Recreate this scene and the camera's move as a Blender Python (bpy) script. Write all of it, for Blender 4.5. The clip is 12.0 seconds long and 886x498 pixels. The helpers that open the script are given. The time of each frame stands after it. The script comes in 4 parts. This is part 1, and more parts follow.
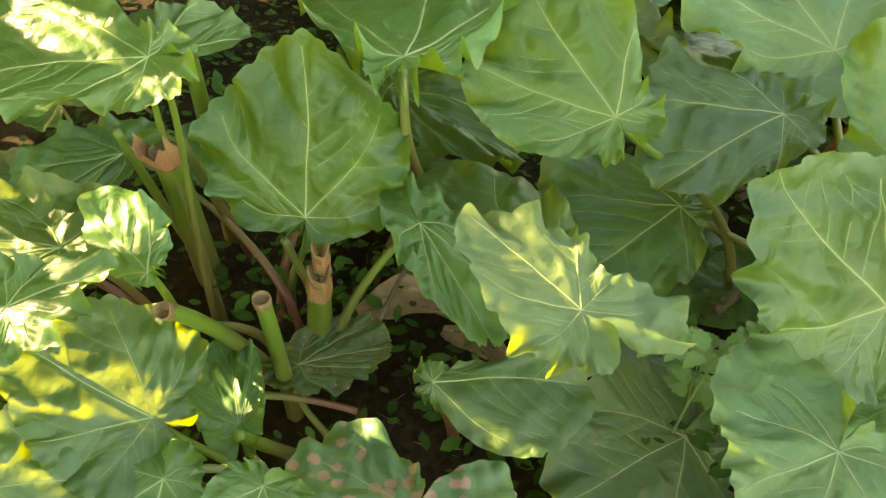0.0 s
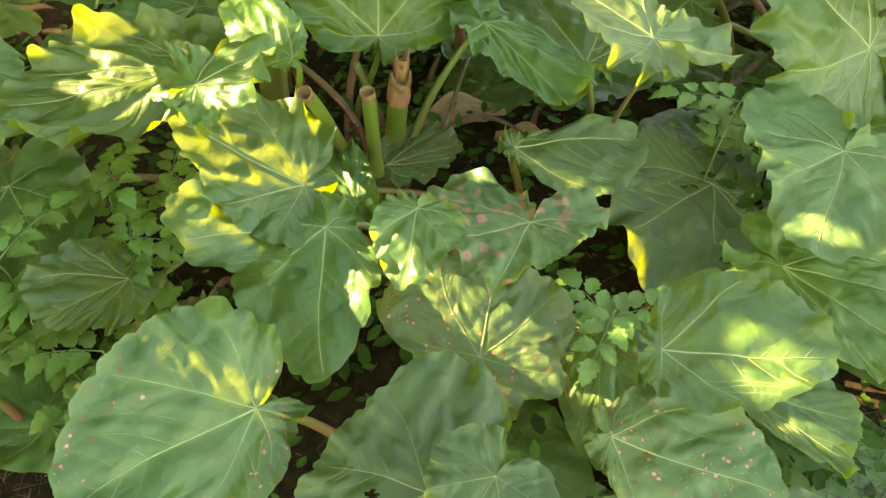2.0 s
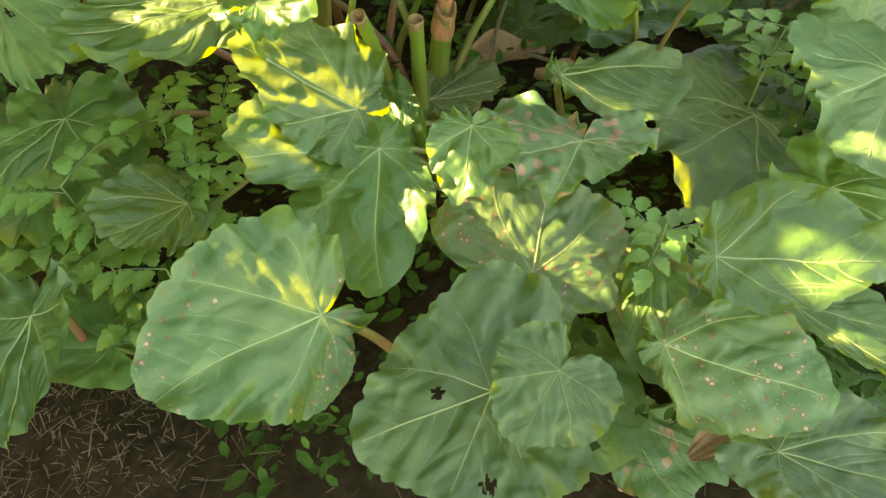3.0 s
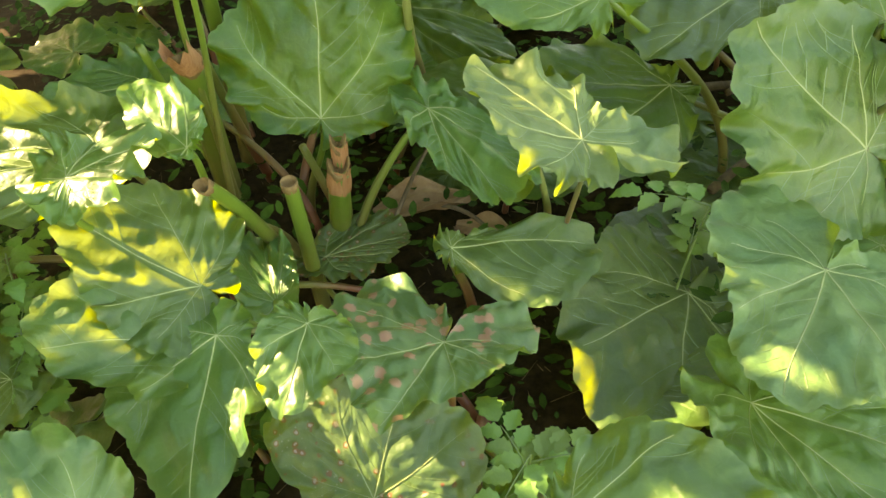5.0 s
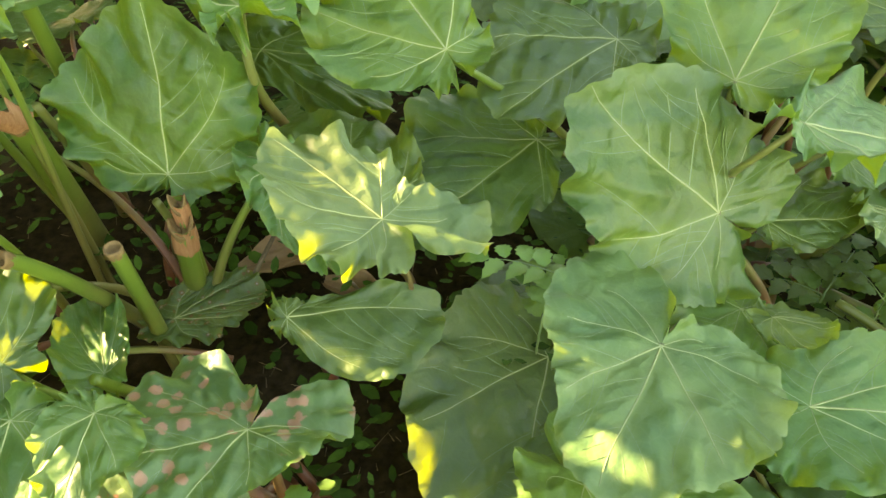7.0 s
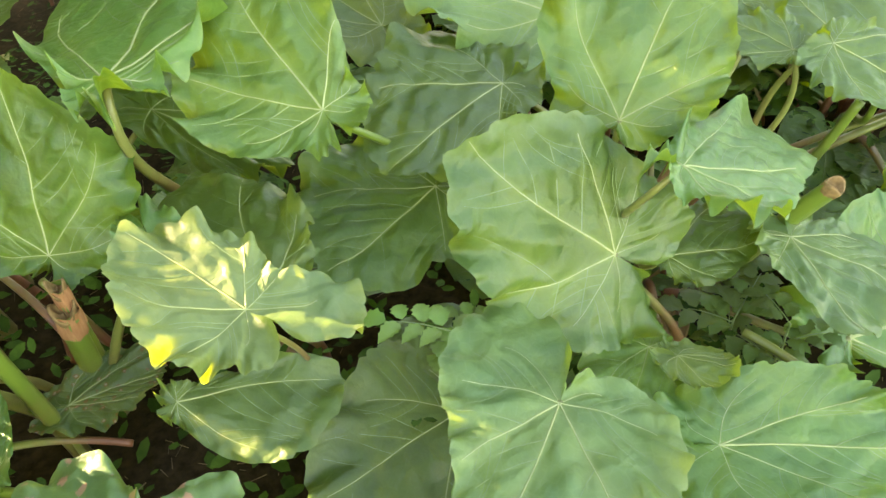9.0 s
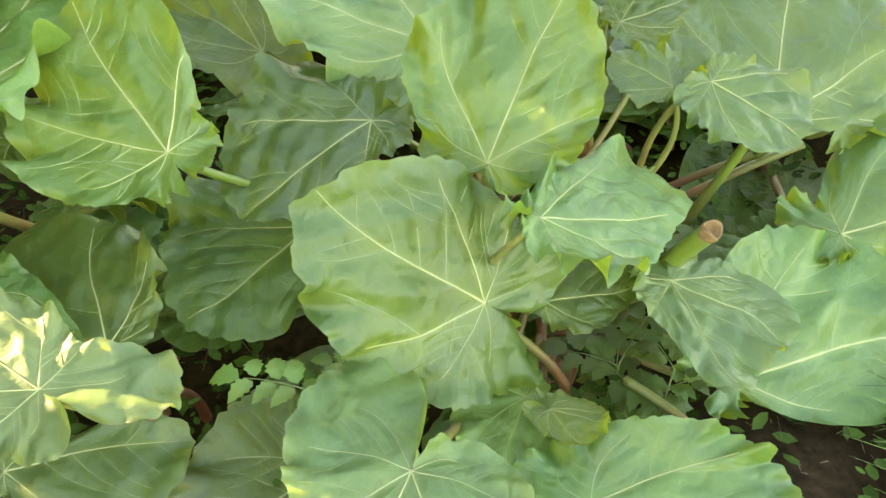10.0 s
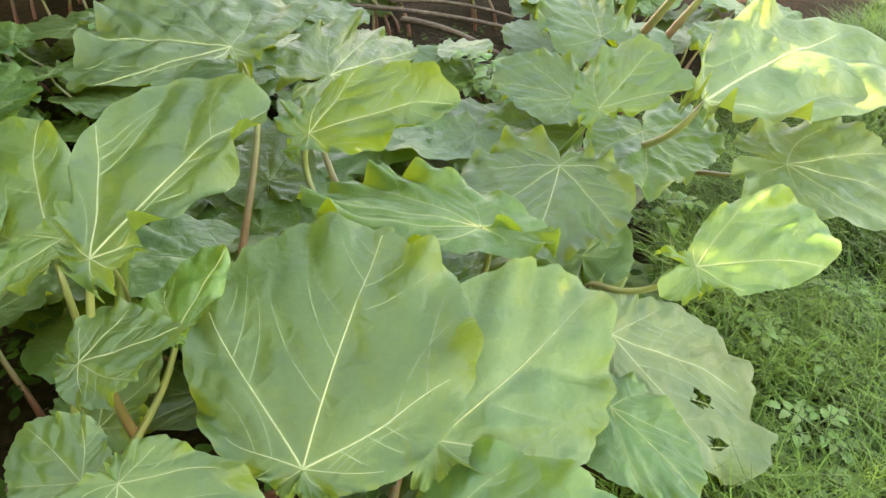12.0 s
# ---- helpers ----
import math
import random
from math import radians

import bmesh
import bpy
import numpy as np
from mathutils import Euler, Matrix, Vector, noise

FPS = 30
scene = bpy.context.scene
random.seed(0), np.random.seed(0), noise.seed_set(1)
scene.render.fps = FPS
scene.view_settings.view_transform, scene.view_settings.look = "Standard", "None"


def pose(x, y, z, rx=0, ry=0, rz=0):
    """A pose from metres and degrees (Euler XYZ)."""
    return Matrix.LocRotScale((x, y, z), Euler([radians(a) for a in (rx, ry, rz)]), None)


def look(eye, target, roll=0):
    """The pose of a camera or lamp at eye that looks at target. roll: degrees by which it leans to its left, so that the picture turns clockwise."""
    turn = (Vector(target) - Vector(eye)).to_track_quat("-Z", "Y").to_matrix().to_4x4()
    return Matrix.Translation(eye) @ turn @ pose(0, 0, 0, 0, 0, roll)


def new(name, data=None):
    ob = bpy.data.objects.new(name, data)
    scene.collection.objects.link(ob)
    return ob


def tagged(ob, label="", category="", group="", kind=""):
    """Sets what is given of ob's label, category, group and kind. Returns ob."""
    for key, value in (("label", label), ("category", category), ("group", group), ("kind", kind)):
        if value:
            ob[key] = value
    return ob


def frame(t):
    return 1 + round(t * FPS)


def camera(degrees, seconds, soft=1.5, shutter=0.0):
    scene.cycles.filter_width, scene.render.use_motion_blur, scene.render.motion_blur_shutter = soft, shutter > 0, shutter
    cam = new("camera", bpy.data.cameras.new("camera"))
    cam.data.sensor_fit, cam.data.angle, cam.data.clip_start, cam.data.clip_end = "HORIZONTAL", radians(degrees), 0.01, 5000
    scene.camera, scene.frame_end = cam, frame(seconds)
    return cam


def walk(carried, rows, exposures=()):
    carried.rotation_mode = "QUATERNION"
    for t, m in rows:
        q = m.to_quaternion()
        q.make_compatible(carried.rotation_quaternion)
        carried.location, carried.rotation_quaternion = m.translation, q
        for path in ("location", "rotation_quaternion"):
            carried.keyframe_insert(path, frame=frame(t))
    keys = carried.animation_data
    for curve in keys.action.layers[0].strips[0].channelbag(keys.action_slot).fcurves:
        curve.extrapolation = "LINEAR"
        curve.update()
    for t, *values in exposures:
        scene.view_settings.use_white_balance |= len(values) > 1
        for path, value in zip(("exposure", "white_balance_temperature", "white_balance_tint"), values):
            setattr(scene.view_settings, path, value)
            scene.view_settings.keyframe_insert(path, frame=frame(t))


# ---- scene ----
cam = camera(62.6, 12.0)
PATH = [
    (0.0, -0.0281, -0.0187, 1.2442, 45.7658, -0.8711, -1.3384),
    (0.5, 0.0145, -0.1119, 1.2568, 43.9744, -0.5676, -1.1861),
    (1.0, -0.0052, -0.1707, 1.256, 42.1961, -1.5691, -1.4568),
    (1.5, -0.1595, -0.2876, 1.2431, 41.5474, -0.1002, -6.1667),
    (2.0, -0.2927, -0.3625, 1.2395, 40.003, 0.968, -8.5232),
    (2.5, -0.3652, -0.4351, 1.2125, 39.122, 1.2509, -8.3404),
    (2.7, -0.3797, -0.453, 1.1988, 37.6451, 1.4997, -8.2768),
    (4.3, -0.2097, -0.3041, 1.207, 44.1889, 2.9089, -7.3128),
    (4.5, -0.1656, -0.2807, 1.1987, 43.9699, 2.6355, -6.8351),
    (5.0, -0.0546, -0.2182, 1.1823, 44.4055, 2.3499, -4.0688),
    (5.5, 0.0229, -0.1996, 1.1852, 44.8133, 1.973, -3.4006),
    (6.0, 0.083, -0.1737, 1.1923, 44.8788, 1.7557, -3.5696),
    (6.5, 0.1229, -0.1489, 1.1977, 44.8198, 1.1615, -4.1611),
    (7.0, 0.1894, -0.1327, 1.199, 45.3985, 1.216, -5.3018),
    (7.5, 0.2714, -0.1206, 1.1984, 45.6635, 1.5666, -7.5738),
    (7.7, 0.3058, -0.1136, 1.2119, 45.324, 1.7415, -7.9628),
    (9.3, 0.3196, -0.0196, 1.2318, 45.8264, 2.9804, -11.9806),
    (9.5, 0.3216, 0.0111, 1.2308, 45.2014, 2.4558, -13.0601),
    (10.0, 0.5, 0.0075, 1.2372, 45.6687, 0.8353, -12.78),
    (10.5, 0.75, -0.0387, 1.2622, 49.1604, -1.6691, -9.9662),
    (11.0, 0.9298, 0.0399, 1.2879, 49.3875, -1.7357, -11.1162),
    (11.5, 1.1532, 0.2273, 1.3316, 51.3369, -1.9918, -12.7768),
    (12.0, 1.3895, 0.3258, 1.3753, 52.7565, -1.9329, -14.9785),
]
EXPOSURES = [(0.0, 3.1, 11900, 8), (1.5, 3.15, 11900, 8), (2.5, 3.2, 11700, 9), (5.5, 3.1, 11700, 8), (7.5, 3.4, 11000, 11), (9.5, 3.66, 10500, 18), (10.5, 3.72, 10000, 23), (11.5, 3.82, 9900, 26), (12.0, 3.6, 10200, 24)]
walk(cam, [(t, pose(x, y, z, rx, ry, rz)) for t, x, y, z, rx, ry, rz in PATH], EXPOSURES)

# ---- sky and sun ----
SUN_TO = Vector((-0.80, 0.45, 0.42)).normalized()
world = bpy.data.worlds.new("world")
scene.world = world
world.use_nodes = True
wn = world.node_tree.nodes
sky = wn.new("ShaderNodeTexSky")
sky.sky_type = "NISHITA"
sky.sun_disc = False
sky.sun_elevation = math.asin(SUN_TO.z)
sky.sun_rotation = math.atan2(SUN_TO.x, SUN_TO.y)
world.node_tree.links.new(sky.outputs[0], wn["Background"].inputs[0])
wn["Background"].inputs[1].default_value = 0.15
sun = new("sun", bpy.data.lights.new("sun", "SUN"))
sun.data.energy = 5.0
sun.data.angle = radians(0.5)
sun.data.color = (1.0, 0.90, 0.72)
sun.matrix_world = look(SUN_TO * 20, (0, 0, 0))

# ---- materials ----
def node_mat(name):
    m = bpy.data.materials.new(name)
    m.use_nodes = True
    nt = m.node_tree
    bsdf = nt.nodes["Principled BSDF"]
    return m, nt, bsdf, nt.nodes["Material Output"]


def nd(nt, kind, **inputs):
    n = nt.nodes.new(kind)
    for k, v in inputs.items():
        n.inputs[k.replace("_", " ")].default_value = v
    return n


def ramp(nt, stops, fac):
    n = nt.nodes.new("ShaderNodeValToRGB")
    e = n.color_ramp.elements
    while len(e) < len(stops):
        e.new(0.5)
    for el, (p, c) in zip(e, stops):
        el.position, el.color = p, (*c, 1)
    nt.links.new(fac, n.inputs[0])
    return n.outputs[0]


def mix(nt, fac, a, b, mode="MIX"):
    n = nt.nodes.new("ShaderNodeMix")
    n.data_type, n.blend_type = "RGBA", mode
    for sock, v in ((n.inputs[0], fac), (n.inputs[6], a), (n.inputs[7], b)):
        if hasattr(v, "is_linked"):
            nt.links.new(v, sock)
        else:
            sock.default_value = v if isinstance(v, float) else (*v, 1)
    return n.outputs[2]


def scaled(nt, value, low, high, to_low=0.0, to_high=1.0):
    n = nd(nt, "ShaderNodeMapRange")
    n.clamp = True
    n.inputs[1].default_value, n.inputs[2].default_value = low, high
    n.inputs[3].default_value, n.inputs[4].default_value = to_low, to_high
    nt.links.new(value, n.inputs[0])
    return n.outputs[0]


def leaf_material(name, dark, light, vein, glow, spot=None, spots=0.0, size=0.0, yellowing=0.0, gloss=0.40):
    """A thin, waxy leaf: two greens, paler beside the veins, light shining through, and spots where it has them."""
    m, nt, bsdf, out = node_mat(name)
    tc = nd(nt, "ShaderNodeTexCoord")
    info = nd(nt, "ShaderNodeObjectInfo")
    place = nd(nt, "ShaderNodeVectorMath")
    place.operation = "ADD"
    nt.links.new(tc.outputs["Object"], place.inputs[0])
    many = nd(nt, "ShaderNodeVectorMath")
    many.operation = "SCALE"
    many.inputs[0].default_value = (7.0, 13.0, 5.0)
    nt.links.new(info.outputs["Random"], many.inputs["Scale"])
    nt.links.new(many.outputs[0], place.inputs[1])

    def tex(kind, **kw):
        n = nd(nt, kind, **kw)
        nt.links.new(place.outputs[0], n.inputs["Vector"])
        return n

    broad = tex("ShaderNodeTexNoise", Scale=9.0, Detail=3.0, Roughness=0.55)
    fine = tex("ShaderNodeTexNoise", Scale=70.0, Detail=4.0, Roughness=0.65)
    cells = tex("ShaderNodeTexVoronoi", Scale=95.0)
    cells.feature = "DISTANCE_TO_EDGE"
    near = nd(nt, "ShaderNodeAttribute")
    near.attribute_name = "near_vein"
    colour = mix(nt, scaled(nt, broad.outputs[0], 0.35, 0.65), dark, light)
    colour = mix(nt, scaled(nt, fine.outputs[0], 0.3, 0.7, 0.0, 0.35), colour, light)
    net = tex("ShaderNodeTexVoronoi", Scale=48.0)
    net.feature = "DISTANCE_TO_EDGE"
    blur = tex("ShaderNodeTexNoise", Scale=22.0, Detail=3.0)
    colour = mix(nt, scaled(nt, net.outputs["Distance"], 0.0, 0.09, 0.14, 0.0), colour, vein)
    colour = mix(nt, scaled(nt, blur.outputs[0], 0.52, 0.75, 0.0, 0.5), colour, dark)
    colour = mix(nt, scaled(nt, near.outputs["Fac"], 0.0, 1.0, 0.0, 0.55), colour, vein)
    if yellowing:
        patch = tex("ShaderNodeTexNoise", Scale=5.0, Detail=2.0)
        colour = mix(nt, scaled(nt, patch.outputs[0], 0.5, 0.68, 0.0, yellowing), colour, (0.16, 0.19, 0.035))
    mask = None
    if spot:
        dots = tex("ShaderNodeTexVoronoi", Scale=56.0 - 320.0 * size, Randomness=1.0)
        wob = tex("ShaderNodeTexNoise", Scale=75.0, Detail=4.0, Roughness=0.7)
        where = tex("ShaderNodeTexNoise", Scale=6.0, Detail=1.0)
        lim = nd(nt, "ShaderNodeMath")
        lim.operation = "MULTIPLY_ADD"
        nt.links.new(wob.outputs[0], lim.inputs[0])
        lim.inputs[1].default_value = 0.7
        nt.links.new(dots.outputs["Distance"], lim.inputs[2])
        ring = scaled(nt, lim.outputs[0], 0.585 + 1.0 * size, 0.625 + 1.0 * size, 1.0, 0.0)
        keep = scaled(nt, where.outputs[0], 0.62 - spots * 0.25, 0.68 - spots * 0.25)
        mul = nd(nt, "ShaderNodeMath")
        mul.operation = "MULTIPLY"
        nt.links.new(ring, mul.inputs[0])
        nt.links.new(keep, mul.inputs[1])
        mask = mul.outputs[0]
        colour = mix(nt, mask, colour, spot)
        if size == 0:
            heart = scaled(nt, lim.outputs[0], 0.46, 0.50, 1.0, 0.0)
            both_m = nd(nt, "ShaderNodeMath")
            both_m.operation = "MULTIPLY"
            nt.links.new(heart, both_m.inputs[0])
            nt.links.new(keep, both_m.inputs[1])
            colour = mix(nt, both_m.outputs[0], colour, (0.42, 0.33, 0.22))
            flecks = tex("ShaderNodeTexVoronoi", Scale=120.0)
            sparse = nd(nt, "ShaderNodeMath")
            sparse.operation = "MULTIPLY"
            nt.links.new(scaled(nt, flecks.outputs["Distance"], 0.12, 0.2, 0.8, 0.0), sparse.inputs[0])
            nt.links.new(scaled(nt, where.outputs[0], 0.5, 0.6), sparse.inputs[1])
            colour = mix(nt, sparse.outputs[0], colour, (0.30, 0.33, 0.16))
    hue = nd(nt, "ShaderNodeHueSaturation")
    nt.links.new(scaled(nt, info.outputs["Random"], 0.0, 1.0, 0.485, 0.515), hue.inputs["Hue"])
    nt.links.new(scaled(nt, info.outputs["Random"], 0.0, 1.0, 0.74, 1.2), hue.inputs["Value"])
    nt.links.new(colour, hue.inputs["Color"])
    bump = nd(nt, "ShaderNodeBump", Strength=0.10, Distance=0.002)
    nt.links.new(scaled(nt, cells.outputs["Distance"], 0.0, 0.25), bump.inputs["Height"])
    swell = tex("ShaderNodeTexNoise", Scale=24.0, Detail=1.5, Distortion=0.6)
    bump0 = nd(nt, "ShaderNodeBump", Strength=0.7, Distance=0.012)
    nt.links.new(swell.outputs[0], bump0.inputs["Height"])
    nt.links.new(bump0.outputs[0], bump.inputs["Normal"])
    bump2 = nd(nt, "ShaderNodeBump", Strength=0.09, Distance=0.003)
    nt.links.new(fine.outputs[0], bump2.inputs["Height"])
    nt.links.new(bump.outputs[0], bump2.inputs["Normal"])
    nt.links.new(hue.outputs[0], bsdf.inputs["Base Color"])
    nt.links.new(bump2.outputs[0], bsdf.inputs["Normal"])
    nt.links.new(scaled(nt, fine.outputs[0], 0.3, 0.7, gloss, gloss + 0.16), bsdf.inputs["Roughness"])
    bsdf.inputs["Specular IOR Level"].default_value = 0.72
    thin = nd(nt, "ShaderNodeBsdfTranslucent")
    nt.links.new(mix(nt, 0.8, hue.outputs[0], glow), thin.inputs[0])
    nt.links.new(bump2.outputs[0], thin.inputs["Normal"])
    both = nd(nt, "ShaderNodeMixShader", Fac=0.27)
    nt.links.new(bsdf.outputs[0], both.inputs[1])
    nt.links.new(thin.outputs[0], both.inputs[2])
    nt.links.new(both.outputs[0], out.inputs[0])
    return m


def plain_material(name, a, b, rough=0.6, scale=30.0, bump=0.3, stretch=(1, 1, 1), island=0.0, shine=0.5):
    """Two colours over noise at two scales, with fine relief."""
    m, nt, bsdf, out = node_mat(name)
    tc = nd(nt, "ShaderNodeTexCoord")
    mp = nd(nt, "ShaderNodeMapping")
    mp.inputs["Scale"].default_value = stretch
    nt.links.new(tc.outputs["Object"], mp.inputs[0])
    n1 = nd(nt, "ShaderNodeTexNoise", Scale=scale, Detail=5.0, Roughness=0.6)
    n2 = nd(nt, "ShaderNodeTexNoise", Scale=scale * 0.2, Detail=2.0)
    nt.links.new(mp.outputs[0], n1.inputs[0])
    nt.links.new(mp.outputs[0], n2.inputs[0])
    c = mix(nt, scaled(nt, n1.outputs[0], 0.3, 0.7), a, b)
    c = mix(nt, scaled(nt, n2.outputs[0], 0.4, 0.65, 0.0, 0.5), c, a)
    if island:
        geo = nd(nt, "ShaderNodeNewGeometry")
        h = nd(nt, "ShaderNodeHueSaturation")
        nt.links.new(scaled(nt, geo.outputs["Random Per Island"], 0, 1, 1 - island, 1 + island), h.inputs["Value"])
        nt.links.new(c, h.inputs["Color"])
        c = h.outputs[0]
    nt.links.new(c, bsdf.inputs["Base Color"])
    bsdf.inputs["Roughness"].default_value = rough
    bsdf.inputs["Specular IOR Level"].default_value = shine
    bp = nd(nt, "ShaderNodeBump", Strength=bump, Distance=0.004)
    nt.links.new(n1.outputs[0], bp.inputs["Height"])
    nt.links.new(bp.outputs[0], bsdf.inputs["Normal"])
    return m


GLOW = (0.52, 0.60, 0.01)
LEAF = leaf_material("rhubarb_leaf_green", (0.032, 0.104, 0.023), (0.072, 0.160, 0.027), (0.16, 0.26, 0.07), GLOW)
LEAF_DEEP = leaf_material("rhubarb_leaf_deep_green", (0.019, 0.072, 0.010), (0.038, 0.108, 0.017), (0.15, 0.25, 0.05), GLOW)
# LEAF in a lighter, yellower green: light passing through put into the colour
LEAF_LIT = leaf_material("rhubarb_leaf_lit", (0.052, 0.138, 0.020), (0.088, 0.190, 0.032), (0.21, 0.31, 0.07), GLOW)
LEAF_PALE = leaf_material("rhubarb_leaf_pale", (0.060, 0.146, 0.046), (0.118, 0.204, 0.050), (0.24, 0.32, 0.12), GLOW, yellowing=0.3, gloss=0.5)
LEAF_SPOTTED = leaf_material("rhubarb_leaf_spotted", (0.034, 0.096, 0.023), (0.066, 0.138, 0.034), (0.16, 0.26, 0.07), GLOW, spot=(0.19, 0.060, 0.018), spots=0.75, size=0.0, yellowing=0.35)
LEAF_BLIGHTED = leaf_material("rhubarb_leaf_blighted", (0.045, 0.112, 0.030), (0.075, 0.150, 0.042), (0.16, 0.26, 0.07), GLOW, spot=(0.34, 0.15, 0.095), spots=0.8, size=0.065)
VEIN_SOFT = plain_material("leaf_side_vein", (0.19, 0.27, 0.085), (0.27, 0.35, 0.12), 0.5, 60.0, 0.2)
VEIN = plain_material("leaf_vein_pale_green", (0.30, 0.35, 0.12), (0.42, 0.46, 0.19), 0.5, 60.0, 0.2)


def stalk_material(name, top, low, rough=0.38):
    """A rhubarb stalk: red near the ground, green near the leaf, streaked lengthwise."""
    m, nt, bsdf, out = node_mat(name)
    at = nd(nt, "ShaderNodeAttribute")
    at.attribute_name = "along"
    tc = nd(nt, "ShaderNodeTexCoord")
    n1 = nd(nt, "ShaderNodeTexNoise", Scale=45.0, Detail=4.0)
    nt.links.new(tc.outputs["Object"], n1.inputs[0])
    add = nd(nt, "ShaderNodeMath")
    add.operation = "MULTIPLY_ADD"
    add.inputs[1].default_value = 0.35
    nt.links.new(n1.outputs[0], add.inputs[0])
    nt.links.new(at.outputs["Fac"], add.inputs[2])
    nt.links.new(mix(nt, scaled(nt, add.outputs[0], 0.45, 0.95), top, low), bsdf.inputs["Base Color"])
    bsdf.inputs["Roughness"].default_value = rough
    bp = nd(nt, "ShaderNodeBump", Strength=0.25, Distance=0.003)
    nt.links.new(n1.outputs[0], bp.inputs["Height"])
    nt.links.new(bp.outputs[0], bsdf.inputs["Normal"])
    return m


STALK = stalk_material("rhubarb_stalk", (0.17, 0.19, 0.05), (0.20, 0.075, 0.04))
STALK_GREEN = stalk_material("rhubarb_stalk_green", (0.115, 0.185, 0.026), (0.17, 0.15, 0.045))
SOIL = plain_material("dark_garden_soil", (0.018, 0.012, 0.006), (0.050, 0.034, 0.017), 0.95, 40.0, 0.8, shine=0.05)
STRAW = plain_material("dry_straw", (0.07, 0.045, 0.022), (0.19, 0.135, 0.072), 0.8, 50.0, 0.2, island=0.6)
GRASS = plain_material("grass_blades", (0.045, 0.115, 0.012), (0.125, 0.215, 0.026), 0.5, 8.0, 0.1, island=0.6, shine=0.25)
DRY = plain_material("withered_brown_leaf", (0.24, 0.13, 0.065), (0.40, 0.25, 0.13), 0.75, 25.0, 0.5)
CUT = plain_material("dried_cut_end", (0.14, 0.078, 0.026), (0.29, 0.185, 0.070), 0.8, 90.0, 0.6)
HUSK = plain_material("papery_brown_husk", (0.33, 0.14, 0.055), (0.50, 0.25, 0.12), 0.7, 60.0, 0.5, stretch=(3, 3, 0.5))
WEED = leaf_material("weed_leaf_bright_green", (0.085, 0.20, 0.032), (0.135, 0.275, 0.048), (0.15, 0.27, 0.07), GLOW, gloss=0.5)
# darker copy of WEED: shade beneath the rhubarb put into its colour
WEED_SHADE = leaf_material("weed_leaf_shaded", (0.030, 0.085, 0.016), (0.055, 0.125, 0.024), (0.08, 0.15, 0.04), GLOW, gloss=0.55)
WEED_STEM = plain_material("weed_stem", (0.13, 0.20, 0.06), (0.20, 0.27, 0.09), 0.5, 40.0, 0.2)
SHADE_HEDGE = leaf_material("shade_hedge_leaf", (0.03, 0.07, 0.02), (0.05, 0.10, 0.03), (0.08, 0.14, 0.04), GLOW)
BARK = plain_material("bark", (0.09, 0.065, 0.045), (0.17, 0.13, 0.09), 0.9, 25.0, 0.8)
LAWN = plain_material("mossy_lawn_base", (0.012, 0.022, 0.006), (0.030, 0.044, 0.012), 0.9, 60.0, 0.8, shine=0.05)
SEEDLING = plain_material("seedling_green", (0.026, 0.064, 0.010), (0.056, 0.115, 0.018), 0.75, 40.0, 0.2, island=0.5, shine=0.12)

# ---- building tools ----
def link_mesh(name, verts, faces, material, parent=None, label="", smooth=True):
    me = bpy.data.meshes.new(name)
    me.from_pydata([tuple(v) for v in verts], [], [tuple(int(i) for i in f) for f in faces])
    me.materials.append(material)
    if smooth:
        me.polygons.foreach_set("use_smooth", [True] * len(me.polygons))
    me.update()
    ob = new(name, me)
    if parent:
        ob.parent = parent
    if label:
        tagged(ob, label)
    return ob


def thing(name, at, label, category, group="", kind=""):
    e = new(name)
    e.location = at
    e.empty_display_size = 0.05
    tagged(e, label, category, group, kind)
    return e


def bezier(pts, n):
    p = [np.array(v, float) for v in pts]
    t = np.linspace(0, 1, n)[:, None]
    if len(p) == 3:
        return (1 - t) ** 2 * p[0] + 2 * t * (1 - t) * p[1] + t ** 2 * p[2]
    return (1 - t) ** 3 * p[0] + 3 * t * (1 - t) ** 2 * p[1] + 3 * t ** 2 * (1 - t) * p[2] + t ** 3 * p[3]


def tube(path, radii, sides=10, groove=0.0, cap=True):
    """A tube along a path: vertices, faces and how far along each vertex lies."""
    path = np.asarray(path, float)
    n = len(path)
    tang = np.gradient(path, axis=0)
    tang /= np.linalg.norm(tang, axis=1)[:, None]
    side = np.cross(tang[0], (0.31, 0.17, 0.93))
    if np.linalg.norm(side) < 0.1:
        side = np.cross(tang[0], (1, 0, 0))
    verts, along = [], []
    for i in range(n):
        side = side - tang[i] * (side @ tang[i])
        side /= np.linalg.norm(side)
        up = np.cross(tang[i], side)
        for k in range(sides):
            a = 2 * math.pi * k / sides
            r = radii[i] * (1 + groove * math.cos(5 * a)) * (0.82 if math.sin(a) > 0.5 else 1.0)
            verts.append(path[i] + r * (math.cos(a) * side + math.sin(a) * up))
            along.append(i / (n - 1))
    faces = [(i * sides + k, i * sides + (k + 1) % sides, (i + 1) * sides + (k + 1) % sides, (i + 1) * sides + k)
             for i in range(n - 1) for k in range(sides)]
    if cap:
        faces.append(tuple(range(sides - 1, -1, -1)))
        faces.append(tuple((n - 1) * sides + k for k in range(sides)))
    return verts, faces, along


def fractions(ob, name, values):
    at = ob.data.attributes.new(name, "FLOAT", "POINT")
    at.data.foreach_set("value", np.asarray(values, np.float32))


